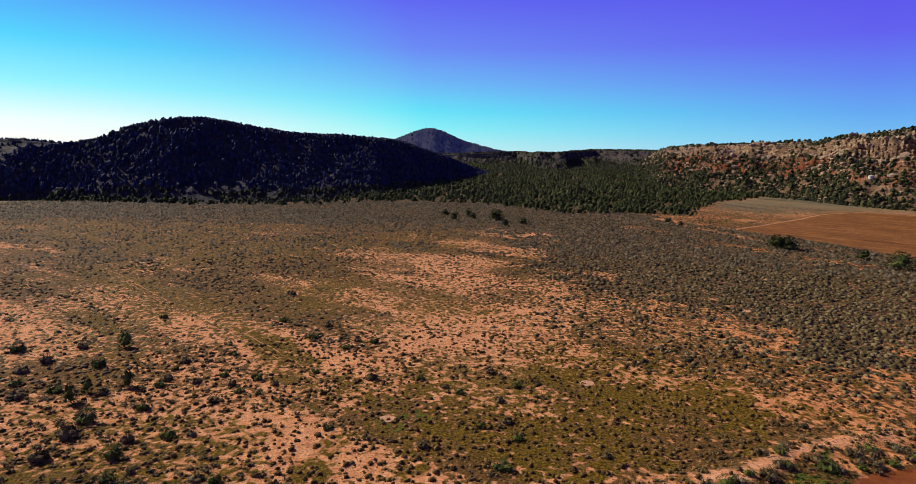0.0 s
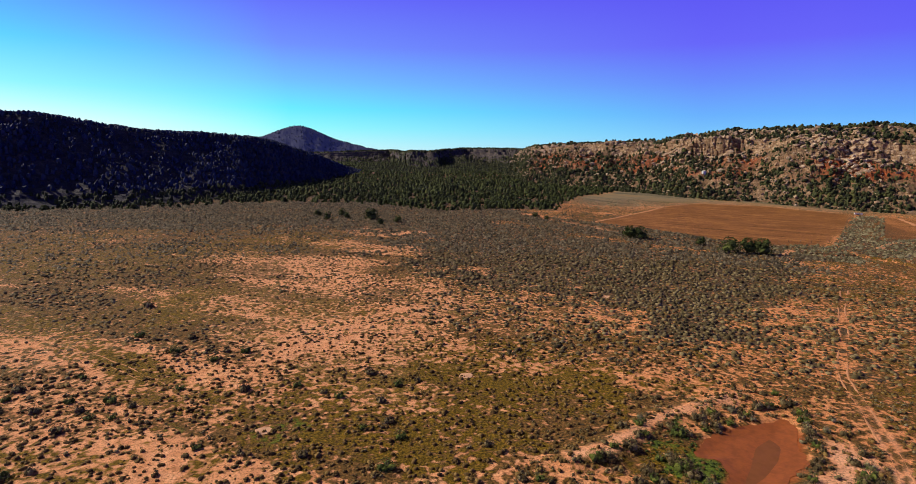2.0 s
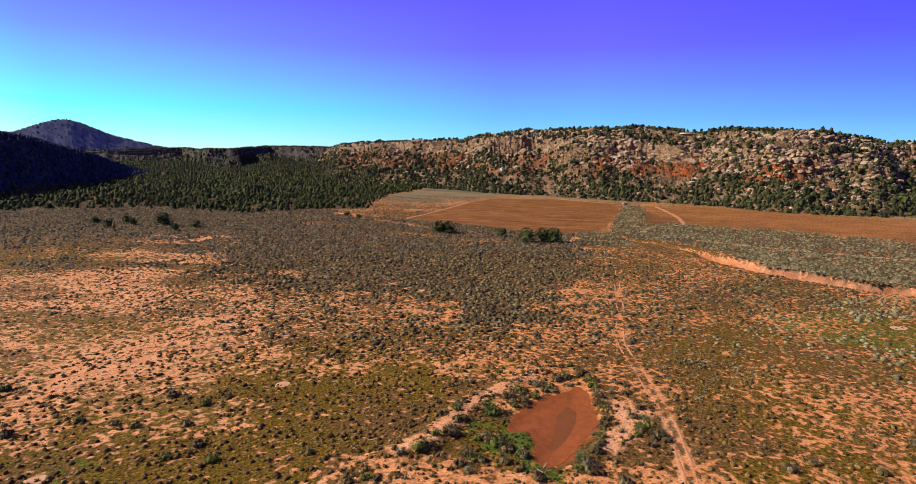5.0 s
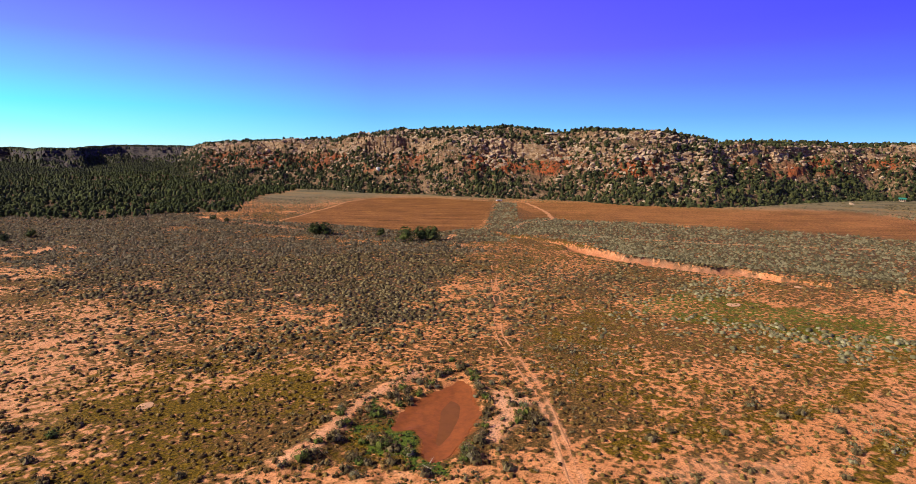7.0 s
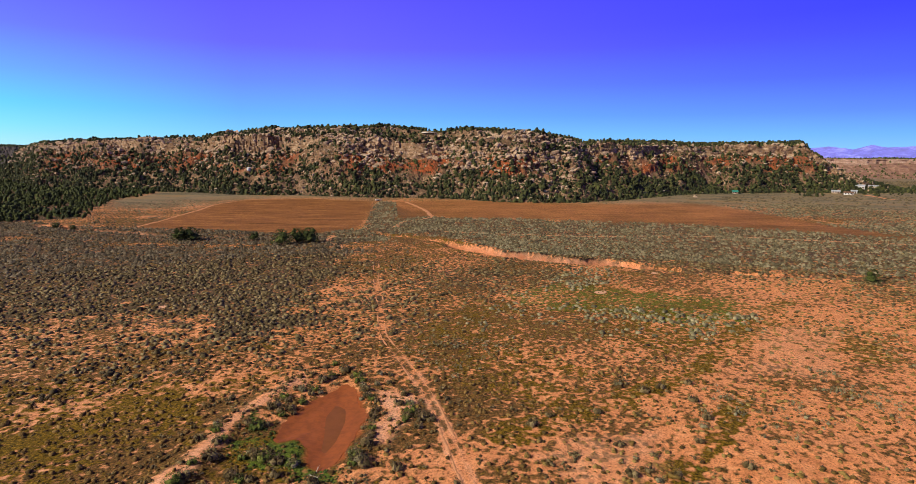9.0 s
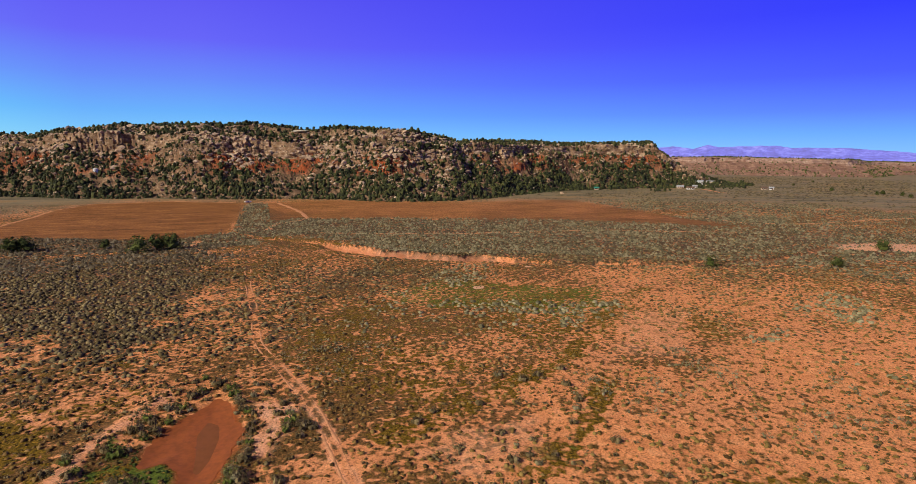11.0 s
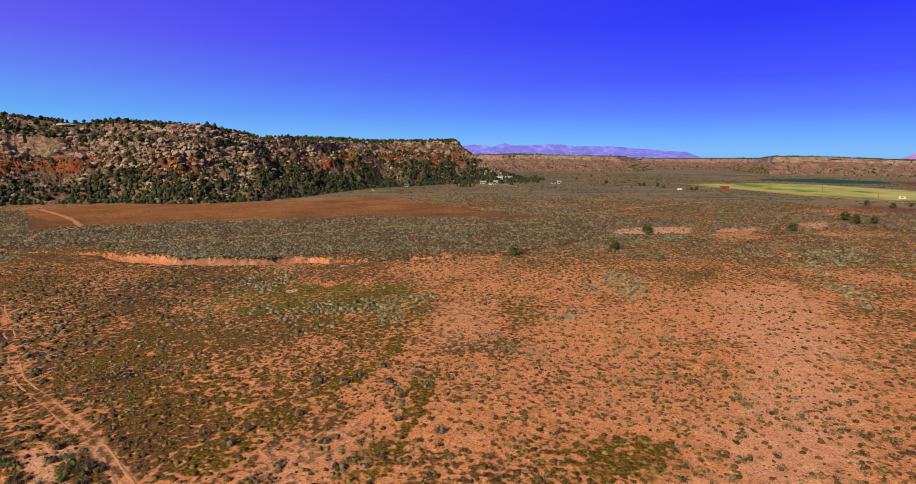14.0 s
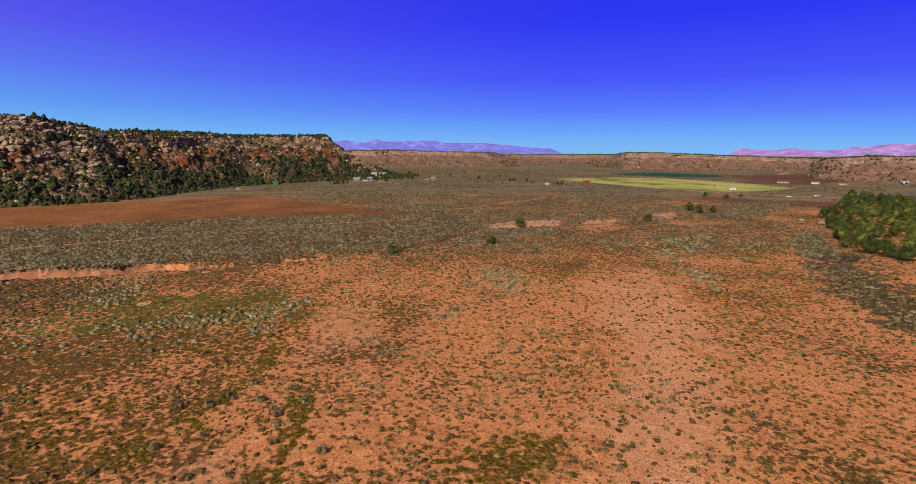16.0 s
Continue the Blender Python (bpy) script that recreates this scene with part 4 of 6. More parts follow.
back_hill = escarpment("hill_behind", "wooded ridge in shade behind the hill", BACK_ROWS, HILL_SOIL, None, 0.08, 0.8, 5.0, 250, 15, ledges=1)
RIDGE_ROWS = [(-4, -0.3, 1700, -4, 1450), (3.3, 0.0, 1700, 3, 1450), (6.5, 0.15, 1750, 6.5, 1500), (7.8, -0.05, 1520, 7, 1300), (8.6, 0.05, 1330, 8.2, 1180), (11, 0.05, 1330, 11.3, 1160), (11.8, 0.2, 1600, 12.6, 1320),
              (14, 0.4, 1720, 15, 1480), (18, 0.4, 1650, 18, 1400), (21, 0.4, 1500, 21, 1260), (26, 0.4, 1450, 26, 1200)]
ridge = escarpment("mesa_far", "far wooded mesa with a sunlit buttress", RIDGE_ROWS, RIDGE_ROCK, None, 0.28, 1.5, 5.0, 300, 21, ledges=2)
PEAK_ROWS = [(-14, 0.4, 2300, -14, 2020), (-8, 0.8, 2300, -8, 2020), (-6.5, 1.0, 2300, -6.5, 2020), (-4.8, 1.5, 2300, -5, 2020), (-3.4, 2.1, 2300, -3.6, 2020), (-2.2, 2.4, 2300, -2.2, 2020), (-1.2, 2.2, 2300, -1, 2020), (-0.2, 1.8, 2300, 0, 2020), (1.5, 1.1, 2300, 1.8, 2020), (4.4, 0.34, 2300, 4.6, 2020), (6.2, 0.1, 2300, 6.4, 2020), (10, 0.0, 2300, 10, 2020)]
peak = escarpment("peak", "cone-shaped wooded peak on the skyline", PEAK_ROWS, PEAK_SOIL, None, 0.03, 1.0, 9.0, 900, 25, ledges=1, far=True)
EAST_ROWS = [(84, -0.35, 1400, 84, 1230), (89, -0.3, 1400, 89.5, 1230), (94, -0.3, 1400, 94.5, 1220), (99, -0.38, 1400, 100, 1210), (102.6, -0.45, 1420, 104.4, 1240), (104, -0.6, 1650, 106, 1420), (108, -0.62, 1700, 109, 1480), (112, -0.6, 1640, 112, 1430),
             (114.6, -0.55, 1480, 114, 1330), (115.8, -0.35, 1330, 115, 1200), (119, -0.4, 1340, 119, 1210), (122, -0.48, 1350, 122, 1220), (127, -0.65, 1400, 127, 1260), (132, -0.75, 1450, 132, 1300), (142, -0.75, 1500, 142, 1300)]
east = escarpment("mesa_east", "long far mesa of banded red and tan sandstone", EAST_ROWS, FAR_CLIFF, FAR_TALUS, 0.24, 1.0, 5.0, 300, 31, ledges=2, far=True)
SPUR_ROWS = [(130.8, -1.2, 1120, 130.5, 1010), (131.8, -0.75, 1080, 131.5, 940), (133.2, -0.6, 1050, 133, 900), (135.1, -0.5, 1020, 135, 880), (137.6, -0.5, 1000, 137.6, 850), (142, -0.4, 960, 142, 820), (150, -0.3, 900, 150, 780)]
spur = escarpment("mesa_spur", "low reddish spur dotted with junipers", SPUR_ROWS, FAR_CLIFF, FAR_TALUS, 0.25, 1.0, 3.0, 200, 35, ledges=2)


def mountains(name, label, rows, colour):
    """Blue distance: a far range, the haze of miles of air painted as glowing colour."""
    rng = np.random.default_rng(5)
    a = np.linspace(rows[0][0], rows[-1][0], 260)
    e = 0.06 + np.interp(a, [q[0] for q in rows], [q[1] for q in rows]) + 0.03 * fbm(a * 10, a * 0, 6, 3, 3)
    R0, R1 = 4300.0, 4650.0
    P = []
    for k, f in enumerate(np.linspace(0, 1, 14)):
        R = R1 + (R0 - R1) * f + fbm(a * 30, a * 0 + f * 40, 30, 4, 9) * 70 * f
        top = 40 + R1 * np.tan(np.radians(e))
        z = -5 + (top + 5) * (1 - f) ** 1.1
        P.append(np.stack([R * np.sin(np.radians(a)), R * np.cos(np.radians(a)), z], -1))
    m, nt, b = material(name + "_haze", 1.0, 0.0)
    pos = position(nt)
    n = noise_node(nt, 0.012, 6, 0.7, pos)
    # lighter and darker blotches stand in for lit and shaded facets
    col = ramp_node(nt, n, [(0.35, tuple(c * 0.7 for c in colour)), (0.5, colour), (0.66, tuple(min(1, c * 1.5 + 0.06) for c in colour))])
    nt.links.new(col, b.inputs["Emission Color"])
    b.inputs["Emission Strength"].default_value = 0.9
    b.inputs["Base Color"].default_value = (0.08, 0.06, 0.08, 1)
    ob = mesh_object(name, np.array(P).reshape(-1, 3), grid_faces(14, 260), m, flat=False)
    return tagged(ob, label, "mountains", kind="structure")


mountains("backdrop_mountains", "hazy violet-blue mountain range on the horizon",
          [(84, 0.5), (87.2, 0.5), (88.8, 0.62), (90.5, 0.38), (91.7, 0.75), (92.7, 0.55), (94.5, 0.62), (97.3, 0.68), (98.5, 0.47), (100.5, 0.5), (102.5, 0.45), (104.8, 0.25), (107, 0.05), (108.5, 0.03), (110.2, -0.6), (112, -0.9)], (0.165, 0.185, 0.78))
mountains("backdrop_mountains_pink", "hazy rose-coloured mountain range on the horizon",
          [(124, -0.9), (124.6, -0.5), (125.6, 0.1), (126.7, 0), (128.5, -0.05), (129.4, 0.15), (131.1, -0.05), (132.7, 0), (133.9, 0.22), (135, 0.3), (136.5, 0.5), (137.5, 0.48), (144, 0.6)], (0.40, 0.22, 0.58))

# ---- woods, rocks and brush ----
rng = np.random.default_rng(11)
FAR_TREES = [tree_shape(rng, 5, 0.17, 2) for _ in range(8)]
TINY_TREES = [tree_shape(rng, 2, 0.2, 1) for _ in range(6)]
MID_SHRUBS = [mound_shape(rng, 2, 9, 0.17) for _ in range(6)]
TUFTS = [mound_shape(rng, 2, 11, 0.2) for _ in range(8)]
FLAT_TUFTS = [mound_shape(rng, 1, 0, 0) for _ in range(6)]
FAR_SHRUBS = [mound_shape(rng, 1, 1, 0.25) for _ in range(5)]
PINES = []
for _ in range(8):
    v, f = mound_shape(rng, 1, 0, 0)
    PINES.append((v * (1.0, 1.0, 2.6), f))
EGGS = []
for _ in range(8):
    a = np.arange(5) * 2 * np.pi / 5
    low_ring, top_ring = 0.24 + 0.14 * rng.random(5), 0.20 + 0.14 * rng.random(5)
    v = np.concatenate([np.stack([low_ring * np.cos(a), low_ring * np.sin(a), 0.05 + 0.2 * rng.random(5)], 1),
                        np.stack([top_ring * np.cos(a + 0.6), top_ring * np.sin(a + 0.6), 0.55 + 0.25 * rng.random(5)], 1), [[0.1 * rng.random(), 0.1 * rng.random(), 0.95]]])
    i = np.arange(5)
    EGGS.append((v, np.concatenate([np.stack([i, (i + 1) % 5, i + 5], 1), np.stack([(i + 1) % 5, (i + 1) % 5 + 5, i + 5], 1), np.stack([i + 5, (i + 1) % 5 + 5, np.full(5, 10)], 1)])))
PALE_SHRUBS = [shrub_shape(rng, 30, 0.16, 1) for _ in range(6)]
NEAR_SHRUBS = [shrub_shape(rng, 80, 0.105, 2) for _ in range(8)]


def woods(name, label, places, low, high, mat=None, shapes=None):
    s = low + (high - low) * rng.random(len(places)) ** 1.4
    sc = np.stack([s * (0.75 + 0.5 * rng.random(len(s))), s * (0.75 + 0.5 * rng.random(len(s))), s], 1)
    p = places.copy()
    p[:, 2] -= 0.2 * s
    return tagged(scatter(name, shapes or FAR_TREES, p, sc, mat or JUNIPER, rng), label, "trees", kind="stuff")


p, w = on_slope(mesa, rng, 17500, lambda w, x, y: np.where(w < 0.0, 1.0, np.where(w < 0.23, 0.62, np.where(w < 0.36, 0.14, 0.36 + 0.6 * smooth(0.5, 0.78, w))))
                * np.clip(0.62 + 1.0 * fbm(x, y, 34, 4, 80), 0.04, 1.2) + smooth(0.35, 0.45, w) * 0.5 * smooth(470, 280, x), -0.45, 1.04)
woods("juniper_scrub", "dark green junipers scattered over the mesa slope", p[::4], 3.2, 6.8, JUNIPER_DARK)
woods("juniper_scrub_small", "small dark junipers scattered over the mesa slope", np.concatenate([p[1::4], p[2::4]]), 2.2, 5.4, JUNIPER_DARK, TINY_TREES)
woods("juniper_scrub_low", "low dark junipers scattered over the mesa slope", p[3::4], 2.2, 5.0, JUNIPER_DARK, EGGS)
p, w = on_slope(mesa, rng, 16000, lambda w, x, y: np.where((w > 0.22) & (w < 0.34), 0.2, 0.85) * np.clip(0.6 + 0.7 * fbm(x, y, 18, 3, 83), 0.05, 1), -0.3, 1.0)
woods("slope_brush", "low dark scrub between the junipers on the mesa", p, 0.9, 2.6, JUNIPER_DARK, PINES)
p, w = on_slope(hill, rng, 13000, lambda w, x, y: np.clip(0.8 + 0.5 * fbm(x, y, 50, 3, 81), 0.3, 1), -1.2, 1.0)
# upper trees carry the painted blue shade, those at the sunlit foot stay green
woods("hill_woods", "dense dark junipers on the shaded hill", p[w < 0.8], 2.6, 6.2, BLUE_SHADE_JUNIPER, EGGS)
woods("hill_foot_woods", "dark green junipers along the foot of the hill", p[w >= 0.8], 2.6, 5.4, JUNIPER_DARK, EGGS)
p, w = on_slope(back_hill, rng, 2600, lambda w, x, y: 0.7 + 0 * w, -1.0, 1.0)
woods("ridge_woods", "junipers on the ridge behind the hill", p, 3, 7, BLUE_SHADE_JUNIPER, shapes=PINES)
p, w = on_slope(ridge, rng, 9500, lambda w, x, y: np.where((w > 0) & (w < 0.3), 0.08, 0.7) * np.where((x > 60) & (x < 520), 1.0, 0.35), -1.2, 1.0)
woods("far_mesa_woods", "junipers on the far mesa", p, 5, 8.5, JUNIPER_DARK, shapes=PINES)
p, w = on_slope(peak, rng, 2000, lambda w, x, y: 0.7 + 0 * w, -0.3, 1.0)
woods("peak_woods", "trees on the far peak", p, 4, 7.5, BLUE_SHADE_JUNIPER, shapes=PINES)
p, w = on_slope(east, rng, 5000, lambda w, x, y: np.where(w < 0, 0.9, np.where(w < 0.5, 0.15, 0.5)), -0.8, 1.0)
woods("east_mesa_woods", "junipers on the far mesa's rim and foot", p, 2.6, 4.8, shapes=PINES)
p, w = on_slope(spur, rng, 700, lambda w, x, y: 0.5 + 0 * w, -1.0, 1.0)
woods("spur_woods", "junipers dotting the spur", p, 3, 5, shapes=TINY_TREES)

def forest():
    k = 52000
    x, y = -520 + 950 * rng.random(k), 370 + 1130 * rng.random(k)
    d = area_distance(x, y, FOREST) + fbm(x, y, 40, 3, 90) * 10
    keep = (rng.random(k) < smooth(-4, 12, d) * (0.5 + 0.45 * smooth(-0.3, 0.3, fbm(x, y, 30, 3, 91))) * (1 - 0.4 * smooth(600, 1000, y)))
    x, y = x[keep], y[keep]
    return np.stack([x, y, ground_z(x, y)], 1)


p = forest()
woods("valley_woods", "dense green junipers across the valley floor", p[p[:, 1] < 560], 2.7, 5.8)
woods("valley_woods_far", "dense green junipers deep in the valley", p[p[:, 1] >= 560], 3.2, 6.6, None, EGGS)
k = 5200
r, a = 1050 + 420 * rng.random(k), np.radians(4 + 15 * rng.random(k))
x, y = r * np.sin(a), r * np.cos(a)
woods("deep_valley_woods", "dark junipers closing the end of the valley", np.stack([x, y, ground_z(x, y)], 1), 3.6, 7.5, JUNIPER_DARK, PINES)
# fallen blocks on the talus
ROCKS = [rock_shape(rng, 1) for _ in range(10)]
p, w = on_slope(mesa, rng, 6000, lambda w, x, y: np.where(w < 0.32, 0.7, 1.0 - 0.75 * w) * (1 - 0.5 * smooth(540, 640, x)) * np.clip(0.4 + fbm(x, y, 35, 3, 95), 0.05, 1), -0.02, 0.98)
s = 0.45 + 2.6 * rng.random(len(p)) ** 3.5
p[:, 2] += 0.3 * s
tagged(scatter("talus_rubble", ROCKS, p, np.stack([s * 1.2, s, s], 1), BOULDER, rng), "broken tan sandstone blocks strewn over the slope", "rubble", kind="stuff")


# blocks that break out of the cliff in ledges
p, w = on_slope(mesa, rng, 2000, lambda w, x, y: np.clip(0.8 * np.exp(-((w - 0.06) / 0.05) ** 2) + np.exp(-((w - 0.23) / 0.03) ** 2) + 0.8 * np.exp(-((w - 0.36) / 0.04) ** 2) + 0.3 * np.exp(-((w - 0.5) / 0.1) ** 2), 0, 1) * (1 - 0.75 * smooth(540, 640, x)) * np.clip(0.5 + 1.1 * fbm(x, y, 30, 3, 96), 0, 1), 0.0, 0.7)
s = 1.2 + 2.6 * rng.random(len(p)) ** 1.8
p[:, 2] += 0.2 * s
tagged(scatter("ledge_blocks", ROCKS, p, np.stack([s * 1.5, s * 1.3, s * 1.25], 1), BOULDER, rng), "jointed sandstone blocks along the mesa's ledges", "ledge", kind="stuff")


def shrub_field():
    """Sagebrush and low brush over the valley floor, thinner where the soil is bare."""
    k = 420000
    r = np.sqrt(55 ** 2 + (540 ** 2 - 55 ** 2) * rng.random(k))
    a = np.radians(-46 + 192 * rng.random(k))
    x, y = r * np.sin(a), r * np.cos(a)
    sage, bare, grass, green = cover("sage", x, y), cover("bare", x, y), cover("grass", x, y), cover("green", x, y)
    clumps, brown = cover("clump", x, y), cover("dark", x, y)
    blocked = (area_distance(x, y, MUD) > -0.3) | (area_distance(x, y, FIELD_A) > 0) | (area_distance(x, y, FIELD_B) > 6)
    td, _ = line_distance(x, y, TRACK)
    gd, _, _ = gully_depth(x, y)
    blocked |= (td < 1.1) | (gd > 1.2)
    clump = fbm(x, y, 11, 3, 101) + 0.5 * fbm(x, y, 45, 2, 102)
    dens = 0.62 * sage * (0.55 + 0.6 * smooth(-0.7, 0.3, clump)) + 0.03 + 0.36 * smooth(0.25, 0.75, clump) * (1 - 0.8 * grass)
    drawn = fbm((0.84 * x - 0.54 * y) / 4.0, 0.54 * x + 0.84 * y, 13, 4, 88)
    dens = dens + 0.3 * smooth(0.05, 0.5, drawn) * smooth(90, 40, x) * (1 - 0.6 * grass)
    gaps = smooth(-0.4, 0.35, fbm(x, y, 6, 3, 103))
    dens = np.maximum(dens, 0.8 * clumps * gaps) + 0.03 * brown
    dens = np.where(blocked, 0, dens * (1 - 0.45 * smooth(220, 420, r)) * (1 - 0.75 * bare) * (1 - 0.8 * grass * (1 - np.maximum(sage, clumps))))
    u = rng.random(k)
    thin = 1 - 0.28 * smooth(215, 250, r)
    dens = dens * thin
    big = u < dens
    low = (~big) & ~blocked & (u < dens + (0.36 + 0.4 * smooth(-0.3, 0.5, clump) + 0.12 * brown + 0.3 * smooth(70, 10, x) + 0.22 * smooth(20, -20, y)) * (1 - 0.5 * bare) * smooth(460, 380, r) * (1 - 0.62 * smooth(200, 280, r))) & (area_distance(x, y, MUD) < -1)
    pale = big & (((clumps > 0.35) & (y < 75) & (x > 76)))
    return (x, y, r, big & ~pale, low, np.maximum(sage, 0.8 * clumps), pale)


x, y, r, big, low, sage, pale = shrub_field()
z = ground_z(x, y)
places = np.stack([x, y, z], 1)
size = (0.55 + 0.75 * rng.random(len(x)) ** 1.5) * (0.9 + 0.35 * sage)
for name, shapes, sel, grow in (("sagebrush_near", NEAR_SHRUBS, big & (r < 112), 1.15), ("sagebrush_field", MID_SHRUBS, big & (r >= 112) & (r < 230), 1.02), ("sagebrush_far", FAR_SHRUBS, big & (r >= 230) & (x < 190), 1.25), ("sagebrush_plain", FAR_SHRUBS, big & (r >= 230) & (x >= 190), 1.2)):
    s = size[sel] * grow
    lift = 1.7 if shapes is FAR_SHRUBS else 1.0
    tagged(scatter(name, shapes, places[sel] - [0, 0, 0.04], np.stack([s * (0.75 + 0.7 * rng.random(len(s))), s * (0.75 + 0.6 * rng.random(len(s))), lift * s * (0.6 + 0.45 * rng.random(len(s)))], 1), {"sagebrush_plain": SAGE_PLAIN, "sagebrush_far": SAGE_BACKLIT}.get(name, SAGE), rng, flat=False), "grey-green sagebrush in loose clumps on red soil", "sagebrush", kind="stuff")
for name, shapes, sel in (("pale_sagebrush", PALE_SHRUBS, pale & (r < 125)), ("pale_sagebrush_far", MID_SHRUBS, pale & (r >= 125))):
    s = 1.1 * size[sel]
    tagged(scatter(name, shapes, places[sel] - [0, 0, 0.04], np.stack([s * (0.8 + 0.6 * rng.random(len(s))), s, s * (0.7 + 0.4 * rng.random(len(s)))], 1), SAGE_LIGHT, rng, flat=False), "pale grey sagebrush in tight clumps on pink soil", "sagebrush", kind="stuff")
open_soil = (y < 30 + 60 * smooth(75, 100, x) * smooth(190, 150, x) + 12 * fbm(x, y, 30, 3, 131)) & (x > 50) & (rng.random(len(x)) < 0.7)
for name, shapes, sel, grow, leaf in (("low_brush", TUFTS, low & (r < 125) & ~open_soil, 1.0, BRUSH), ("low_brush_far", FLAT_TUFTS, low & (r >= 125) & ~open_soil, 1.25, BRUSH),
                                      ("straw_tufts", TUFTS, low & (r < 125) & open_soil, 0.95, STRAW), ("straw_tufts_far", FLAT_TUFTS, low & (r >= 125) & open_soil, 1.15, STRAW)):
    s = grow * (0.3 + 0.75 * rng.random(int(sel.sum())) ** 1.7)
    squash = np.stack([s * (0.7 + 0.8 * rng.random(len(s))), s, s * (0.6 + 0.5 * rng.random(len(s)))], 1)
    tagged(scatter(name, shapes, places[sel] - [0, 0, 0.03], squash, leaf, rng, flat=False), "low olive-brown tufts of dry brush" if leaf is BRUSH else "low straw-olive tufts of dry grass on orange soil", "brush", kind="stuff")
wx, wy = 40 + 16 * rng.random(5000), 47 + 28 * rng.random(5000)
ok = (area_distance(wx, wy, MUD) < -0.4) & (rng.random(5000) < 0.22 * cover("green", wx, wy))
wx, wy = wx[ok], wy[ok]
tagged(scatter("green_weeds", MID_SHRUBS, np.stack([wx, wy, ground_z(wx, wy) - 0.03], 1), 0.2 + 0.3 * rng.random(len(wx)), WEED, rng), "bright green weeds at the damp edge of the pond", "weeds", kind="stuff")


def plain_scrub():
    """Sage and scrub on the far plain, in drifts."""
    k = 90000
    r = np.sqrt(440 ** 2 + (1150 ** 2 - 440 ** 2) * rng.random(k))
    a = np.radians(70 + 66 * rng.random(k))
    x, y = r * np.sin(a), r * np.cos(a)
    free = np.minimum.reduce([-area_distance(x, y, q) for q in (CROP, DARK_CROP, FALLOW, FALLOW_NEAR, FIELD_B)])
    drift = fbm(x, y, 90, 4, 121) + 0.6 * fbm(x, y, 25, 3, 122)
    keep = (free > 4) & (rng.random(k) < 0.08 + 0.5 * smooth(-0.4, 0.5, drift))
    return np.stack([x[keep], y[keep], ground_z(x[keep], y[keep]) - 0.05], 1)


p = plain_scrub()
s = 1.0 + 2.2 * rng.random(len(p)) ** 2
tagged(scatter("plain_scrub", FLAT_TUFTS, p, np.stack([s * 1.3, s * 1.3, 0.7 + 0.45 * s], 1), SAGE, rng, flat=False), "grey-olive scrub in drifts over the far plain", "scrub", kind="stuff")
FOOT = [(636, 34), (665, 6), (674, -26), (726, -43), (745, -68), (888, -74), (937, -41), (787, 38)]
k = 420
fx, fy = 640 + 230 * rng.random(k), -90 + 150 * rng.random(k)
ok = (area_distance(fx, fy, FOOT) > 0) & (rng.random(k) < 0.75)
for hx, hy in ((722, 5), (703, -6), (734, -11)):
    ok &= (np.abs(fy - hy) > 7) | (fx > hx + 6)

woods("foot_woods", "dark trees around the houses below the mesa", np.stack([fx[ok], fy[ok], ground_z(fx[ok], fy[ok])], 1), 2.6, 5.5, JUNIPER_DARK)

# ---- water and tracks ----
WATER = plain_material("muddy_water", (0.20, 0.068, 0.022), 0.6, 0.08, 0, 0.2, 0.6)
DIRT = plain_material("track_dirt", (0.56, 0.255, 0.12), 0.95, 0.1, 0, 0.3, 0.9)
PALE_DIRT = plain_material("bank_dirt", (0.58, 0.25, 0.12), 0.95, 0.1, 0, 0.3, 0.4)


def ring_mesh(name, pts, z, mat, rag=0.35):
    """A flat sheet with a wavering edge inside a plan outline."""
    c = np.mean(np.array(pts), axis=0)
    ring = np.array(pts + [pts[0]])
    t = np.linspace(0, len(pts), 120, endpoint=False)
    x, y = np.interp(t, range(len(ring)), ring[:, 0]), np.interp(t, range(len(ring)), ring[:, 1])
    k = np.ones(9) / 9
    x, y = np.convolve(np.concatenate([x[-4:], x, x[:4]]), k, "valid"), np.convolve(np.concatenate([y[-4:], y, y[:4]]), k, "valid")
    wob = 1 + rag * 0.1 * fbm(x, y, 1.5, 3, 7)
    x, y = c[0] + (x - c[0]) * wob, c[1] + (y - c[1]) * wob
    v = np.concatenate([[[*c, z]], np.stack([x, y, np.full(len(x), z)], 1)])
    i = np.arange(len(x))
    return mesh_object(name, v, np.stack([np.zeros_like(i), i + 1, (i + 1) % len(x) + 1], 1), mat)


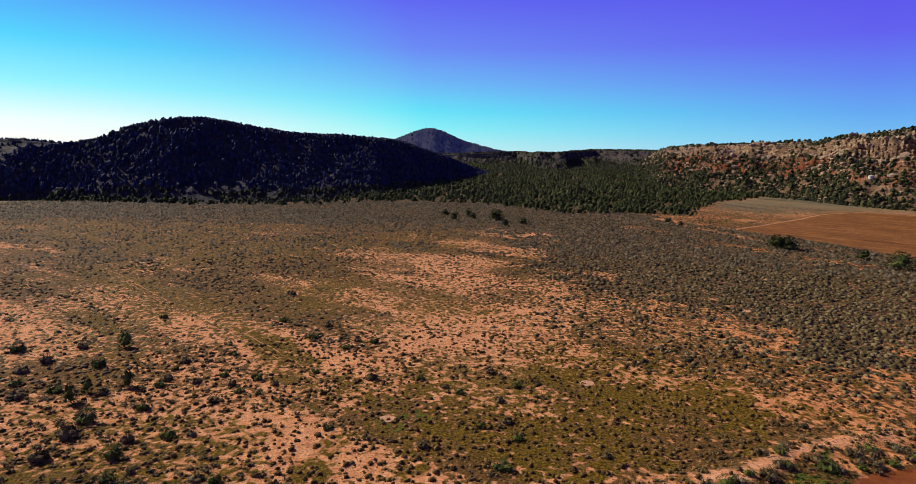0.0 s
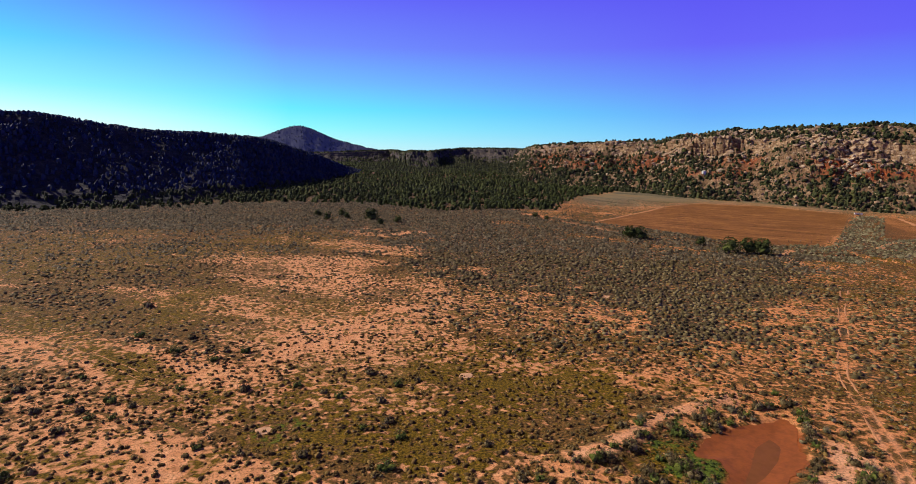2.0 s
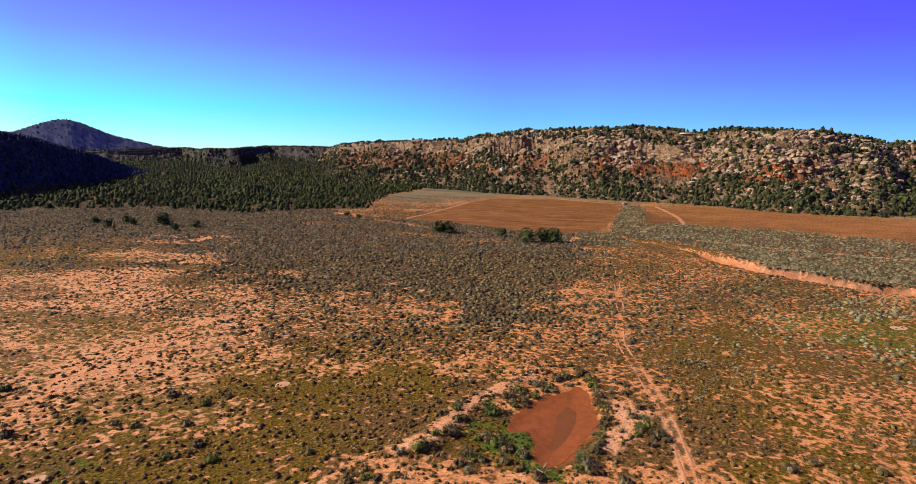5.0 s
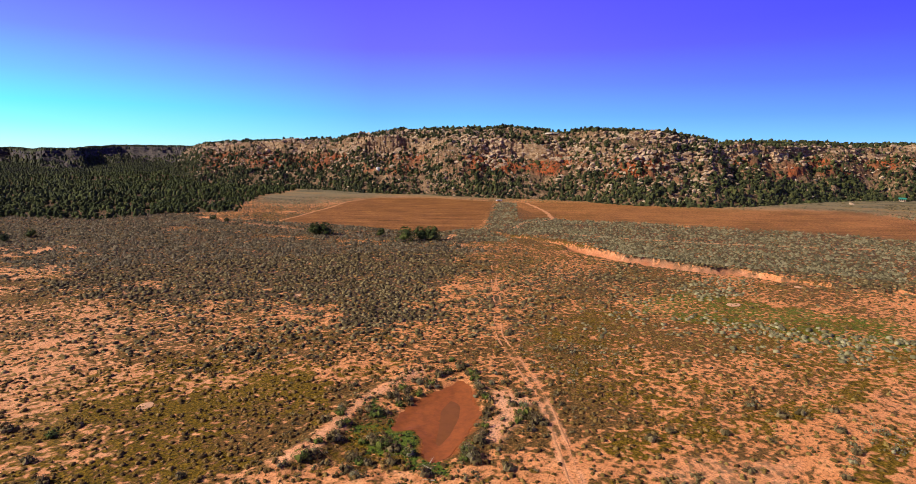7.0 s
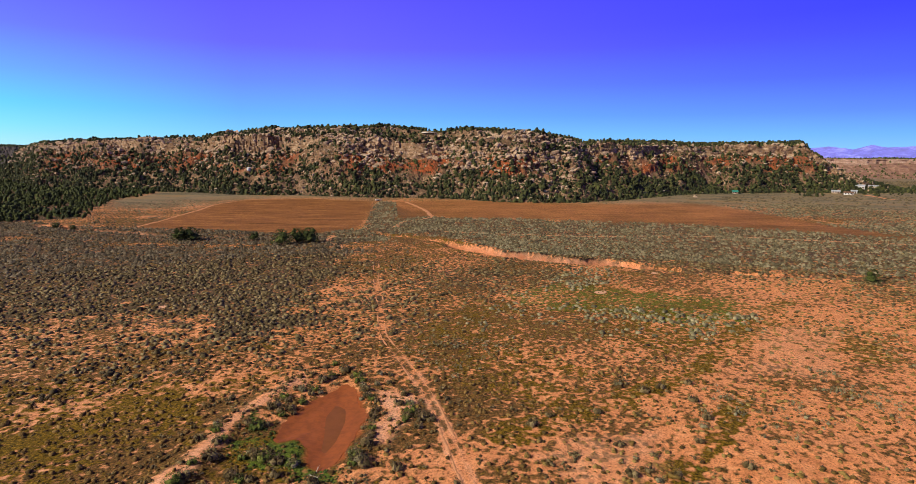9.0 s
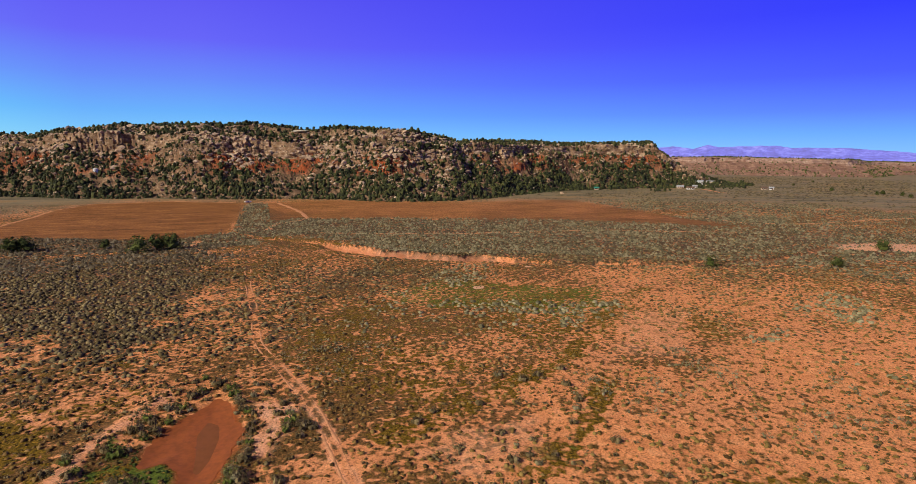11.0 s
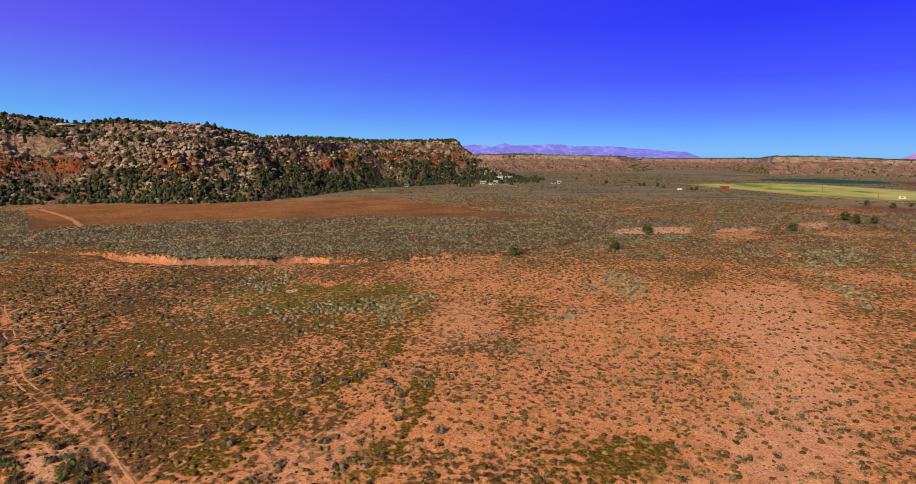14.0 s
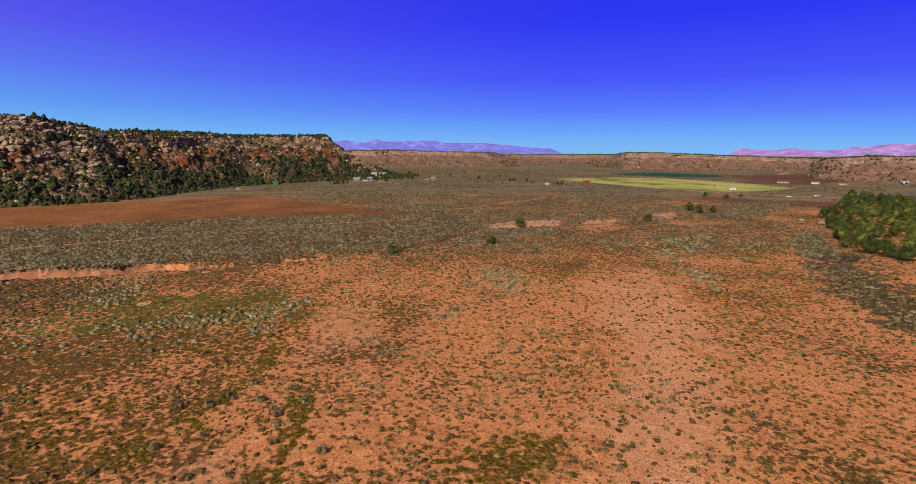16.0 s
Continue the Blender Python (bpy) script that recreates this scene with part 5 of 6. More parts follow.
def bed_mesh(name, pts, mat, lift, rag, rings=9):
    """A sheet of soil that follows the ground inside a wavering outline."""
    c = np.mean(np.array(pts), axis=0)
    loop = np.array(list(pts) + [pts[0]])
    t = np.linspace(0, len(pts), 144, endpoint=False)
    x, y = np.interp(t, range(len(loop)), loop[:, 0]), np.interp(t, range(len(loop)), loop[:, 1])
    k = np.ones(9) / 9
    x, y = np.convolve(np.concatenate([x[-4:], x, x[:4]]), k, "valid"), np.convolve(np.concatenate([y[-4:], y, y[:4]]), k, "valid")
    wob = 1 + rag * fbm(x, y, 2.2, 4, 19)
    x, y = c[0] + (x - c[0]) * wob, c[1] + (y - c[1]) * wob
    f = np.linspace(0.04, 1, rings)[:, None]
    gx, gy = c[0] + (x - c[0])[None] * f, c[1] + (y - c[1])[None] * f
    z = ground_z(gx, gy) + lift
    P = np.stack([gx, gy, z], -1)
    P = np.concatenate([P, P[:, :1]], 1)
    return mesh_object(name, P.reshape(-1, 3), grid_faces(rings, 145), mat, flat=False)


MUD_BED = plain_material("wet_red_mud", (0.29, 0.076, 0.016), 0.75, 0.25, 0, 0.3, 0.9)
SPOT = plain_material("pale_bare_soil", (0.62, 0.34, 0.20), 0.95, 0.1, 0, 0.2, 0.8)
tagged(bed_mesh("pond_bed", MUD, MUD_BED, 0.05, 0.11), "wet brick-red mud around the shrunken stock pond", "mud", kind="structure")
for cx, cy, big_r in ((159.3, 56.1, 2.2), (24.6, 96.2, 1.5), (197.4, 50.8, 1.5), (77.7, 144.5, 1.4), (-9.0, 81.7, 1.4)):
    ring = [(cx + big_r * math.cos(a) * (1.0 + 0.25 * math.sin(2 * a + cx)), cy + big_r * math.sin(a) * 0.8) for a in np.linspace(0, 2 * np.pi, 12, endpoint=False)]
    tagged(bed_mesh("bare_spot", ring, SPOT, 0.06, 0.12, 4), "pale trampled bare spot in the brush", "soil", kind="structure")
tagged(ring_mesh("water", POOL, -0.57, WATER), "shallow muddy brown water left in the stock pond", "water", kind="structure")


def ribbon(name, pts, width, mat, offset=0.0, lift=0.03, label="", step=1.2, wander=0.25, gaps=0.0):
    """A strip of bare dirt that follows the ground, with ragged edges."""
    P = np.array(pts, float)
    t = np.concatenate([[0], np.cumsum(np.hypot(*np.diff(P, axis=0).T))])
    s = np.arange(0, t[-1], step)
    k = max(3, int(10 / step)) | 1
    ker = np.ones(k) / k

    def soft(v):
        w = np.interp(s, t, v)
        return np.convolve(np.pad(w, k // 2, mode="edge"), ker, "valid")
    x, y = soft(P[:, 0]), soft(P[:, 1])
    dx, dy = np.gradient(x), np.gradient(y)
    L = np.hypot(dx, dy) + 1e-9
    nx, ny = -dy / L, dx / L
    off = offset + wander * fbm(s, s * 0 + offset * 7, 9, 3, 61)
    half = width / 2 * (0.75 + 0.7 * (vnoise(s / 2.1, s * 0 + offset, 62)))
    half = np.where(vnoise(s / 7, s * 0 + 3 + offset, 63) < gaps, 0.02, half)
    rows = []
    for f in (-1, -0.4, 0.4, 1):
        px, py = x + nx * (off + f * half), y + ny * (off + f * half)
        rows.append(np.stack([px, py, ground_z(px, py) + lift * (1 if abs(f) < 1 else -0.6)], -1))
    ob = mesh_object(name, np.array(rows).reshape(-1, 3), grid_faces(4, len(s))[:, ::-1], mat, flat=False)
    return tagged(ob, label, "track", kind="structure")


for off in (-0.85, 0.85):
    ribbon("track_rut", TRACK, 0.45, DIRT, off, 0.05, "bare sandy wheel rut through the brush", gaps=0.45)
for off in (-0.8, 0.8):
    ribbon("track_rut", OLD_TRACK, 0.26, DIRT, off, 0.05, "faint old wheel rut in the grass", gaps=0.35)
ribbon("footpath", [(198, 207), (190, 200), (182, 193), (176, 182), (172, 171)], 3.0, DIRT, 0, 0.12, "pale dirt crossing down through the wash")
ribbon("farm_track", [(374, 303), (358, 282), (340, 262), (318, 238), (302, 223), (290, 214), (276, 212), (262, 214), (250, 208), (237, 199)], 3.2, DIRT, 0, 0.12, "pale dirt farm track bending through the field", 2.0)
ribbon("farm_track", [(156, 313), (180, 331), (204, 352), (238, 380), (262, 400)], 2.2, DIRT, 0, 0.12, "pale dirt edge along the ploughed field", 2.0)
ribbon("farm_track", [(262, 400), (306, 424), (349, 393), (366, 335)], 1.6, DIRT, 0, 0.12, "pale dirt edge along the ploughed field", 2.0, gaps=0.42)
ribbon("footpath", [(239, 171), (261, 109), (285, 70), (307, 36), (318, -5), (330, -40)], 1.0, DIRT, 0, 0.15, "straight faint path through the grey sage", 2.0, gaps=0.1)
ribbon("footpath", [(420, 15), (369, -36), (380, -65), (437, -129), (476, -180)], 2.2, DIRT, 0, 0.15, "faint path across the far scrub", 3.0, gaps=0.15)
ribbon("dirt_road", [(700, -240), (668, -273), (586, -293), (484, -335), (441, -389), (396, -439), (340, -500)], 5.0, DIRT, 0, 0.2, "pale dirt road along the green field", 4.0)
ribbon("dirt_road", [(837, -666), (890, -716), (946, -772)], 9.0, DIRT, 0, 0.3, "pale dirt road in the far valley", 5.0)
ribbon("dirt_road", [(712, -20), (690, -28), (668, -36), (650, -44)], 5.0, PALE_DIRT, 0, 0.3, "reddish dirt drive by the houses", 4.0)

# ---- single shrubs ----


def stems(rng, n, reach, thick):
    """Woody stems that fork up and out from one root."""
    pieces = []
    for _ in range(n):
        a, up = rng.random() * 6.28, 0.5 + 0.4 * rng.random()
        tip = np.array([math.cos(a) * reach * (0.5 + 0.5 * rng.random()), math.sin(a) * reach * (0.5 + 0.5 * rng.random()), up])
        side = np.cross(tip, [0.3, 0.2, 1.0])
        side = side / np.linalg.norm(side)
        oth = np.cross(tip, side)
        oth = oth / np.linalg.norm(oth)
        ring = [side, -0.5 * side + 0.87 * oth, -0.5 * side - 0.87 * oth]
        v = [q * thick for q in ring] + [tip * 0.55 + np.array([0, 0, 0.04]) + q * thick * 0.6 for q in ring] + [tip]
        f = [(0, 1, 4), (0, 4, 3), (1, 2, 5), (1, 5, 4), (2, 0, 3), (2, 3, 5), (3, 4, 6), (4, 5, 6), (5, 3, 6)]
        pieces.append((np.array(v), np.array(f)))
    return join(pieces)


def make_shrub(rng, leaf, label, leaves=340):
    root = new("sagebrush")
    part("foliage", shrub_shape(rng, leaves, 0.06, 4), leaf, root)
    tagged(part("stem", stems(rng, 6, 0.3, 0.022), BARK, root, "grey woody stems"), kind="stuff")
    return tagged(root, label, "shrub", "shrubs on the valley floor")


def make_tree(rng, leaf, label, leaves=420, cone=0.35, category="tree", group="junipers on the valley floor"):
    root = new("juniper_tree")
    part("crown", tree_shape(rng, leaves, 0.058, 6, cone), leaf, root)
    part("trunk", stems(rng, 1, 0.06, 0.06), BARK, root, "short shaggy brown trunk")
    return tagged(root, label, category, group)


def place(model, first, x, y, s, tall=1.0, sink=0.03, spin=None):
    """Puts the model itself the first time and a copy after that."""
    z = float(ground_z(np.array([x]), np.array([y]))[0])
    a = rng.random() * 360 if spin is None else spin
    m = pose(x, y, z - sink * s, 0, 0, a) @ Matrix.Diagonal((s, s, s * tall, 1))
    if first:
        model.matrix_basis = m
        return model
    ob = copy_thing(model, pose(0, 0, 0))
    ob.matrix_basis = m
    return ob


rng = np.random.default_rng(23)
KINDS = [make_shrub(rng, SAGE, "grey-green sagebrush clump on bare red soil") for _ in range(5)] + [make_shrub(rng, SAGE_LIGHT, "pale silvery sagebrush on orange soil") for _ in range(2)] \
    + [make_shrub(rng, BRIGHT, "dark green bushy shrub on pale soil") for _ in range(3)]
used = set()


def shrub(kind, x, y, s, tall=1.0):
    place(KINDS[kind], kind not in used, x, y, s, tall)
    used.add(kind)


POND_BRUSH = [(53.4, 80.3, 1.3), (46.3, 73.6, 1.3), (49.4, 70.2, 1.3), (50.1, 68.3, 0.9), (54.6, 72, 1.1), (55.1, 70.3, 1.3), (58, 71.7, 1.4), (55.9, 68, 1), (62.2, 73.2, 1.6), (62.1, 70.9, 1.4), (63.6, 70.3, 1.1),
              (66.7, 73.2, 1.4), (68.9, 73.2, 1.4), (71.3, 70.5, 1.2), (72.4, 69.4, 1.2), (69.4, 66, 1.4), (66.9, 62.6, 1.6), (65.7, 62.9, 1), (66, 59.8, 1), (61.8, 56.8, 1.6), (58.4, 55.4, 1.2), (56.7, 52.9, 1.2)]
BANK_BRUSH = [(50.8, 49.7, 2.3), (50.4, 48.1, 1.8), (51.8, 51.5, 1.6), (52.2, 44.1, 2), (42.4, 55.6, 1.8), (44.6, 61.5, 1.6), (45.6, 60.7, 1.3), (44.3, 63.1, 1.3), (43.5, 61.2, 1), (45.5, 55.9, 1.5), (43.6, 50.3, 1.8),
              (36.9, 58.1, 1.6), (39.3, 59.4, 1.6), (39.9, 57.4, 1.4), (37, 56.1, 1.4), (71.1, 58.1, 1.6), (68.7, 55.2, 1.6), (64.7, 52.5, 1.7), (65.1, 50.2, 1.7), (65.8, 48.6, 1.6), (62.8, 48.8, 1.4), (71.3, 64.4, 1.2), (73.1, 63.2, 1.3),
              (75, 67, 1.2), (75.8, 65.1, 1)]
FLAT_BRUSH = [(72.9, 35.3, 2.2), (77.5, 34.7, 1.6), (95.5, 29.7, 1.8), (95, 25, 2.4), (98.3, 23.2, 2.2), (95.4, 17.3, 2.2), (89.8, 14, 1.9), (86.4, 13.9, 1.7), (81.4, 13.5, 1.8), (74.4, 22.6, 2), (67.9, 18.8, 2.2), (69.9, 17.3, 1.6),
              (68.3, 15.5, 1.4), (71.1, 14, 1.4), (70, 11.3, 1.2), (74.2, 17.8, 1.4), (82.9, 28.9, 1.8), (72, 19.6, 1.1), (77.6, 6.8, 2), (71.2, -0.3, 1.3), (74.1, 6.5, 1), (102.5, 19.7, 1.9)]
MEADOW_BRUSH = [(-24.3, 100.3, 2), (-13.6, 97.1, 2.4), (-29.4, 119, 2.4), (8.7, 80.8, 2.1), (9.9, 75.7, 1.9), (-3.4, 73.5, 2), (7.1, 68.1, 2.8), (21.4, 71.2, 1.7), (4.8, 79.3, 1.3), (23.2, 61.9, 1.7), (25.4, 61.4, 1.6), (8.4, 88.3, 2.2),
                (1.9, 91.1, 2), (-0.6, 93.2, 1.7), (-5, 97.1, 2), (7.5, 100.7, 2.2), (12, 94.4, 2.1), (15.5, 95.6, 1.6), (-21.2, 113.2, 2.1), (-19.5, 117.9, 1.9), (-39.1, 131.1, 2.8), (-27.9, 127.9, 2.4), (-15.8, 116.9, 2.2), (-44.3, 157.3, 3), (-17.5, 78.5, 1.5), (-11.4, 75.6, 1.4)]
DARK_BRUSH = [(-67.9, 133.1, 2.4), (-73.8, 111.8, 2.6), (-85.1, 109.6, 3), (-75.8, 104, 2.9), (-65, 102.4, 3), (-76.4, 98.8, 2.8), (-73.7, 93.3, 2.4), (-69.6, 88, 2.8), (-65.3, 90.9, 2.6), (-56.9, 90.4, 2.1), (-47.4, 84.7, 2.4), (-49.5, 96.5, 2.3),
              (-49.4, 93.6, 2.2), (-50.2, 105.1, 2.6), (-50.2, 100.9, 1.7), (-44, 95.4, 2.2), (-40.2, 98.2, 2), (-37.5, 94.7, 1.9), (-35.2, 91.4, 1.9), (-37.6, 87.5, 2.1), (-34, 97, 2.4), (-30, 94.6, 1.6), (-31.7, 90.7, 1.5)]
CORNER_BRUSH = [(-53, 75.5, 3.4), (-53.5, 80.1, 3.2), (-53, 69.5, 3), (-43.9, 70.4, 2.8), (-44.1, 74.3, 2.4), (-39.4, 75.8, 2.4), (-36.3, 76.5, 1.7), (-41.4, 64.8, 2.4), (-30.7, 65.1, 2.2), (-28.3, 64.7, 1.8), (-39.5, 66.6, 1.3), (-42, 108.7, 1.8)]
for i, (bx, by, bs) in enumerate(POND_BRUSH + BANK_BRUSH):
    shrub((0, 5, 1, 6, 2, 3, 4)[i % 7], bx, by, bs * 1.15, 0.9 + 0.3 * rng.random())
for i, (bx, by, bs) in enumerate(FLAT_BRUSH):
    shrub((0, 1, 5, 2, 3)[i % 5], bx, by, bs, 0.75 + 0.3 * rng.random())
for i, (bx, by, bs) in enumerate(MEADOW_BRUSH + DARK_BRUSH + CORNER_BRUSH):
    shrub((7, 0, 8, 1, 9, 2)[i % 6], bx, by, bs, 0.8 + 0.3 * rng.random())
POND_BRUSH = [(63.7, 71.9), (67.4, 73.7), (69.4, 73.5), (72.5, 73.5), (59.2, 69.7), (56.5, 69.5), (54.2, 68.8), (50.8, 68.1), (49.3, 68.3), (49.4, 70.6), (70.6, 67.9), (68.4, 64.5), (66.4, 61.3), (63.5, 57.9), (58.8, 54.3), (55.1, 51.9), (51.7, 50.9), (51.1, 49.3), (49.9, 49.7), (67.5, 56.5), (66.3, 53.0), (66.1, 51.1), (63.4, 51.8), (66.2, 50.1), (42.7, 62.7), (44.2, 62.1), (44.0, 59.9), (44.6, 58.1), (45.4, 56.1), (39.1, 60.1), (39.0, 58.1), (40.1, 65.7), (37.8, 66.1), (35.7, 64.1), (34.0, 64.0), (43.0, 68.7), (44.0, 68.8), (71.8, 77.6), (73.9, 77.4), (74.0, 73.5), (72.4, 70.1), (61.7, 74.2), (58.5, 73.4), (55.6, 72.1), (45.0, 71.8), (42.6, 71.9)]
for i, (bx, by) in enumerate(POND_BRUSH):
    shrub((7, 0, 8, 1, 9, 2)[i % 6], bx, by, 1.5 + 1.0 * rng.random(), 0.8 + 0.25 * rng.random())

# ---- single trees ----
TREES = [make_tree(rng, JUNIPER, "dark green juniper with a rounded ragged crown", 520) for _ in range(4)] + [make_tree(rng, BRIGHT, "young yellow-green juniper among the brush", 460, 0.5) for _ in range(2)]
planted = set()


def tree(kind, x, y, height, wide=1.0):
    place(TREES[kind], kind not in planted, x, y, height * wide, 1.0 / wide, 0.04)
    planted.add(kind)


for i, (tx, ty, th) in enumerate(((-66.1, 113, 3.6), (-54.5, 93.5, 3.2), (-59.9, 91, 2.8), (-60.1, 87, 3.4))):
    tree((4, 5)[i % 2], tx, ty, th, (1.15, 0.7, 0.7, 0.7)[i])
for i, (tx, ty, th) in enumerate(((-3, 370, 4.5), (3, 350, 5), (14, 354, 4.2), (28, 346, 7.5), (42, 329, 4.5), (12, 371, 5), (31, 320, 4), (145, 250, 6.6), (149, 247, 6.6), (164, 203, 7.2), (171, 201, 7.0), (175, 197, 7.2),
                                  (166, 224, 4.2), (220, -10.5, 4.6), (236, -52, 4.2), (292, -80.5, 5.4), (300, -156, 4.6), (344, -214, 5), (351, -212, 5.5), (340, -222, 4.6), (437, -298, 4.2), (457, -292, 4.6), (447, -318, 3), (135, 352, 4.5), (139, 342, 3.6))):
    tree(i % 4, tx, ty, th, 1.3 + 0.3 * rng.random())
for i, (tx, ty) in enumerate([(755, -177), (802, -195), (690, -180), (703, -188), (680, -198), (657, -198), (952, -170), (740, -151), (849, -130), (618, -215), (618, -220)]):
    tree(i % 4, tx, ty, 3.0 + 2.0 * rng.random(), 1.1 + 0.3 * rng.random())
GROVE = [(299, -263), (272, -243), (250, -226), (206, -190), (185, -190), (168, -187), (142, -160), (132, -168), (150, -240), (330, -430), (442, -419), (360, -330)]
spots = []
while len(spots) < 260:
    gx, gy = 130 + 312 * rng.random(), -430 + 280 * rng.random()
    if float(area_distance(np.array([gx]), np.array([gy]), GROVE)[0]) > 1 and all(math.hypot(gx - a, gy - b) > 2.9 for a, b in spots):
        spots.append((gx, gy))
for i, (gx, gy) in enumerate(spots):
    tree((0, 5, 1, 4, 2, 5, 3, 4)[i % 8], gx, gy, 4.6 + 3.0 * rng.random(), 1.15 + 0.25 * rng.random())

# ---- boulders ----


def make_boulder(rng, label):
    ob = mesh_object("boulder", *rock_shape(rng, 2), BOULDER)
    return tagged(ob, label, "boulder", "boulders on the talus")


def set_boulder(model, p, s):
    ob = model.copy()
    scene.collection.objects.link(ob)
    ob.matrix_basis = Matrix.Translation(p) @ pose(0, 0, 0, *(rng.random(3) * (20, 20, 360))) @ Matrix.Diagonal((s * (0.9 + 0.6 * rng.random()), s, s * (0.7 + 0.3 * rng.random()), 1))
    return ob


BLOCKS = [make_boulder(rng, "large angular tan sandstone boulder on the mesa slope") for _ in range(7)]
p, w = on_slope(mesa, rng, 170, lambda w, x, y: np.where(w < 0.3, 0.6, 0.45) + 0 * x, 0.02, 0.97)
for i, q in enumerate(p):
    if i < 7:
        BLOCKS[i].matrix_basis = Matrix.Translation(q) @ Matrix.Diagonal((3, 2.6, 2.4, 1))
    else:
        set_boulder(BLOCKS[i % 7], q, 1.7 + 2.2 * rng.random() ** 2)
for bx, by, s in ((293, -246, 2.2), (277, -245, 2.8), (307, -328, 4), (300, -322, 3), (316, -338, 3), (574, 114, 2.4)):
    set_boulder(BLOCKS[int(s * 3) % 7], (bx, by, 0.6), s)

# ---- farmsteads ----
WALL_WHITE = plain_material("white_siding", (0.66, 0.63, 0.58), 0.7, 0.3, 0, 0.12, 0.8)
WALL_TAN = plain_material("tan_stucco", (0.55, 0.40, 0.28), 0.9, 0.15, 0, 0.2, 0.6)
WALL_RED = plain_material("red_barn_paint", (0.30, 0.035, 0.03), 0.75, 0.25, 0, 0.3, 0.6)
ROOF_GREY = plain_material("grey_metal_roof", (0.48, 0.48, 0.50), 0.45, 0.5, 0.3, 0.2, 0.7)
ROOF_GREEN = plain_material("green_metal_roof", (0.03, 0.22, 0.16), 0.45, 0.4, 0.0, 0.2, 0.7)
ROOF_RED = plain_material("red_metal_roof", (0.22, 0.04, 0.035), 0.6, 0.3, 0, 0.3, 0.7)
ROOF_BROWN = plain_material("brown_shingle_roof", (0.16, 0.09, 0.06), 0.9, 0.15, 0, 0.3, 1.5)
WINDOW = plain_material("window_glass", (0.02, 0.025, 0.03), 0.08, 0.6, 0, 0.1, 1)
TYRE = plain_material("tyre_rubber", (0.02, 0.02, 0.02), 0.8, 0.2, 0, 0.2, 4)
POLE_WOOD = plain_material("weathered_pole", (0.16, 0.11, 0.075), 0.9, 0.1, 0, 0.3, 2)


def block(x0, x1, y0, y1, z0, z1, inset=0.0):
    """A box as arrays; inset draws the top in."""
    v = np.array([(x0, y0, z0), (x1, y0, z0), (x1, y1, z0), (x0, y1, z0), (x0 + inset, y0 + inset, z1), (x1 - inset, y0 + inset, z1), (x1 - inset, y1 - inset, z1), (x0 + inset, y1 - inset, z1)], float)
    f = np.array([(0, 3, 2, 1), (4, 5, 6, 7), (0, 1, 5, 4), (1, 2, 6, 5), (2, 3, 7, 6), (3, 0, 4, 7)])
    return v, f


def gable(L, W, z0, rise, over=0.4, thick=0.18):
    """A pitched roof of two slabs, ridge along x."""
    a, b = L / 2 + over, W / 2 + over
    drop = rise * over / (W / 2)
    sec = [(-b, z0 - drop), (0, z0 + rise), (b, z0 - drop), (b, z0 - drop + thick), (0, z0 + rise + thick * 1.2), (-b, z0 - drop + thick)]
    v = np.array([(x, y, z) for x in (-a, a) for y, z in sec])
    f = [(i, (i + 1) % 6, (i + 1) % 6 + 6, i + 6) for i in range(6)] + [(0, 5, 4, 1), (1, 4, 3, 2), (6, 7, 10, 11), (7, 8, 9, 10)]
    return v, np.array(f)


def walls(L, W, H, rise):
    """Four walls with gable ends."""
    a, b = L / 2, W / 2
    v = np.array([(-a, -b, -0.6), (a, -b, -0.6), (a, b, -0.6), (-a, b, -0.6), (-a, -b, H), (a, -b, H), (a, b, H), (-a, b, H), (-a, 0, H + rise), (a, 0, H + rise)])
    f = [(0, 1, 5, 4), (2, 3, 7, 6), (1, 2, 6, 5), (3, 0, 4, 7), (4, 5, 9, 8), (6, 7, 8, 9), (5, 6, 9, 9), (7, 4, 8, 8)]
    return v, np.array([q for q in f if len(set(q)) == 4])


def gable_ends(L, W, H, rise):
    a, b = L / 2, W / 2
    v = np.array([(s * (a + 0.02), y, z) for s in (-1, 1) for y, z in ((-b, H - 0.05), (b, H - 0.05), (0, H + rise))])
    return v, np.array([(0, 2, 1), (3, 4, 5)])


def house(x, y, L, W, H, turn, wall, roof, label, name="house", windows=3, rise=1.3, z=None):
    root = new(name)
    part("wall", walls(L, W, H, rise), wall, root)
    part("gable", gable_ends(L, W, H, rise), wall, root)
    part("roof", gable(L, W, H, rise), roof, root)
    for i in range(windows):
        wx = -L / 2 + L * (i + 0.75) / (windows + 0.5)
        part("window", block(wx - 0.6, wx + 0.6, -W / 2 - 0.04, -W / 2 + 0.05, 0.9, 2.0), WINDOW, root, "dark window pane")
    part("door", block(L / 2 - 1.4, L / 2 - 0.5, -W / 2 - 0.05, -W / 2 + 0.05, 0, 2.05), ROOF_BROWN, root, "brown entrance door")
    zz = float(ground_z(np.array([x]), np.array([y]))[0]) if z is None else z
    root.matrix_basis = pose(x, y, zz, 0, 0, turn)
    return tagged(root, label, "barn" if name == "barn" else "house")


def facing(x, y):
    """The turn that points a thing's front at the open valley."""
    return math.degrees(math.atan2(y, x)) - 90


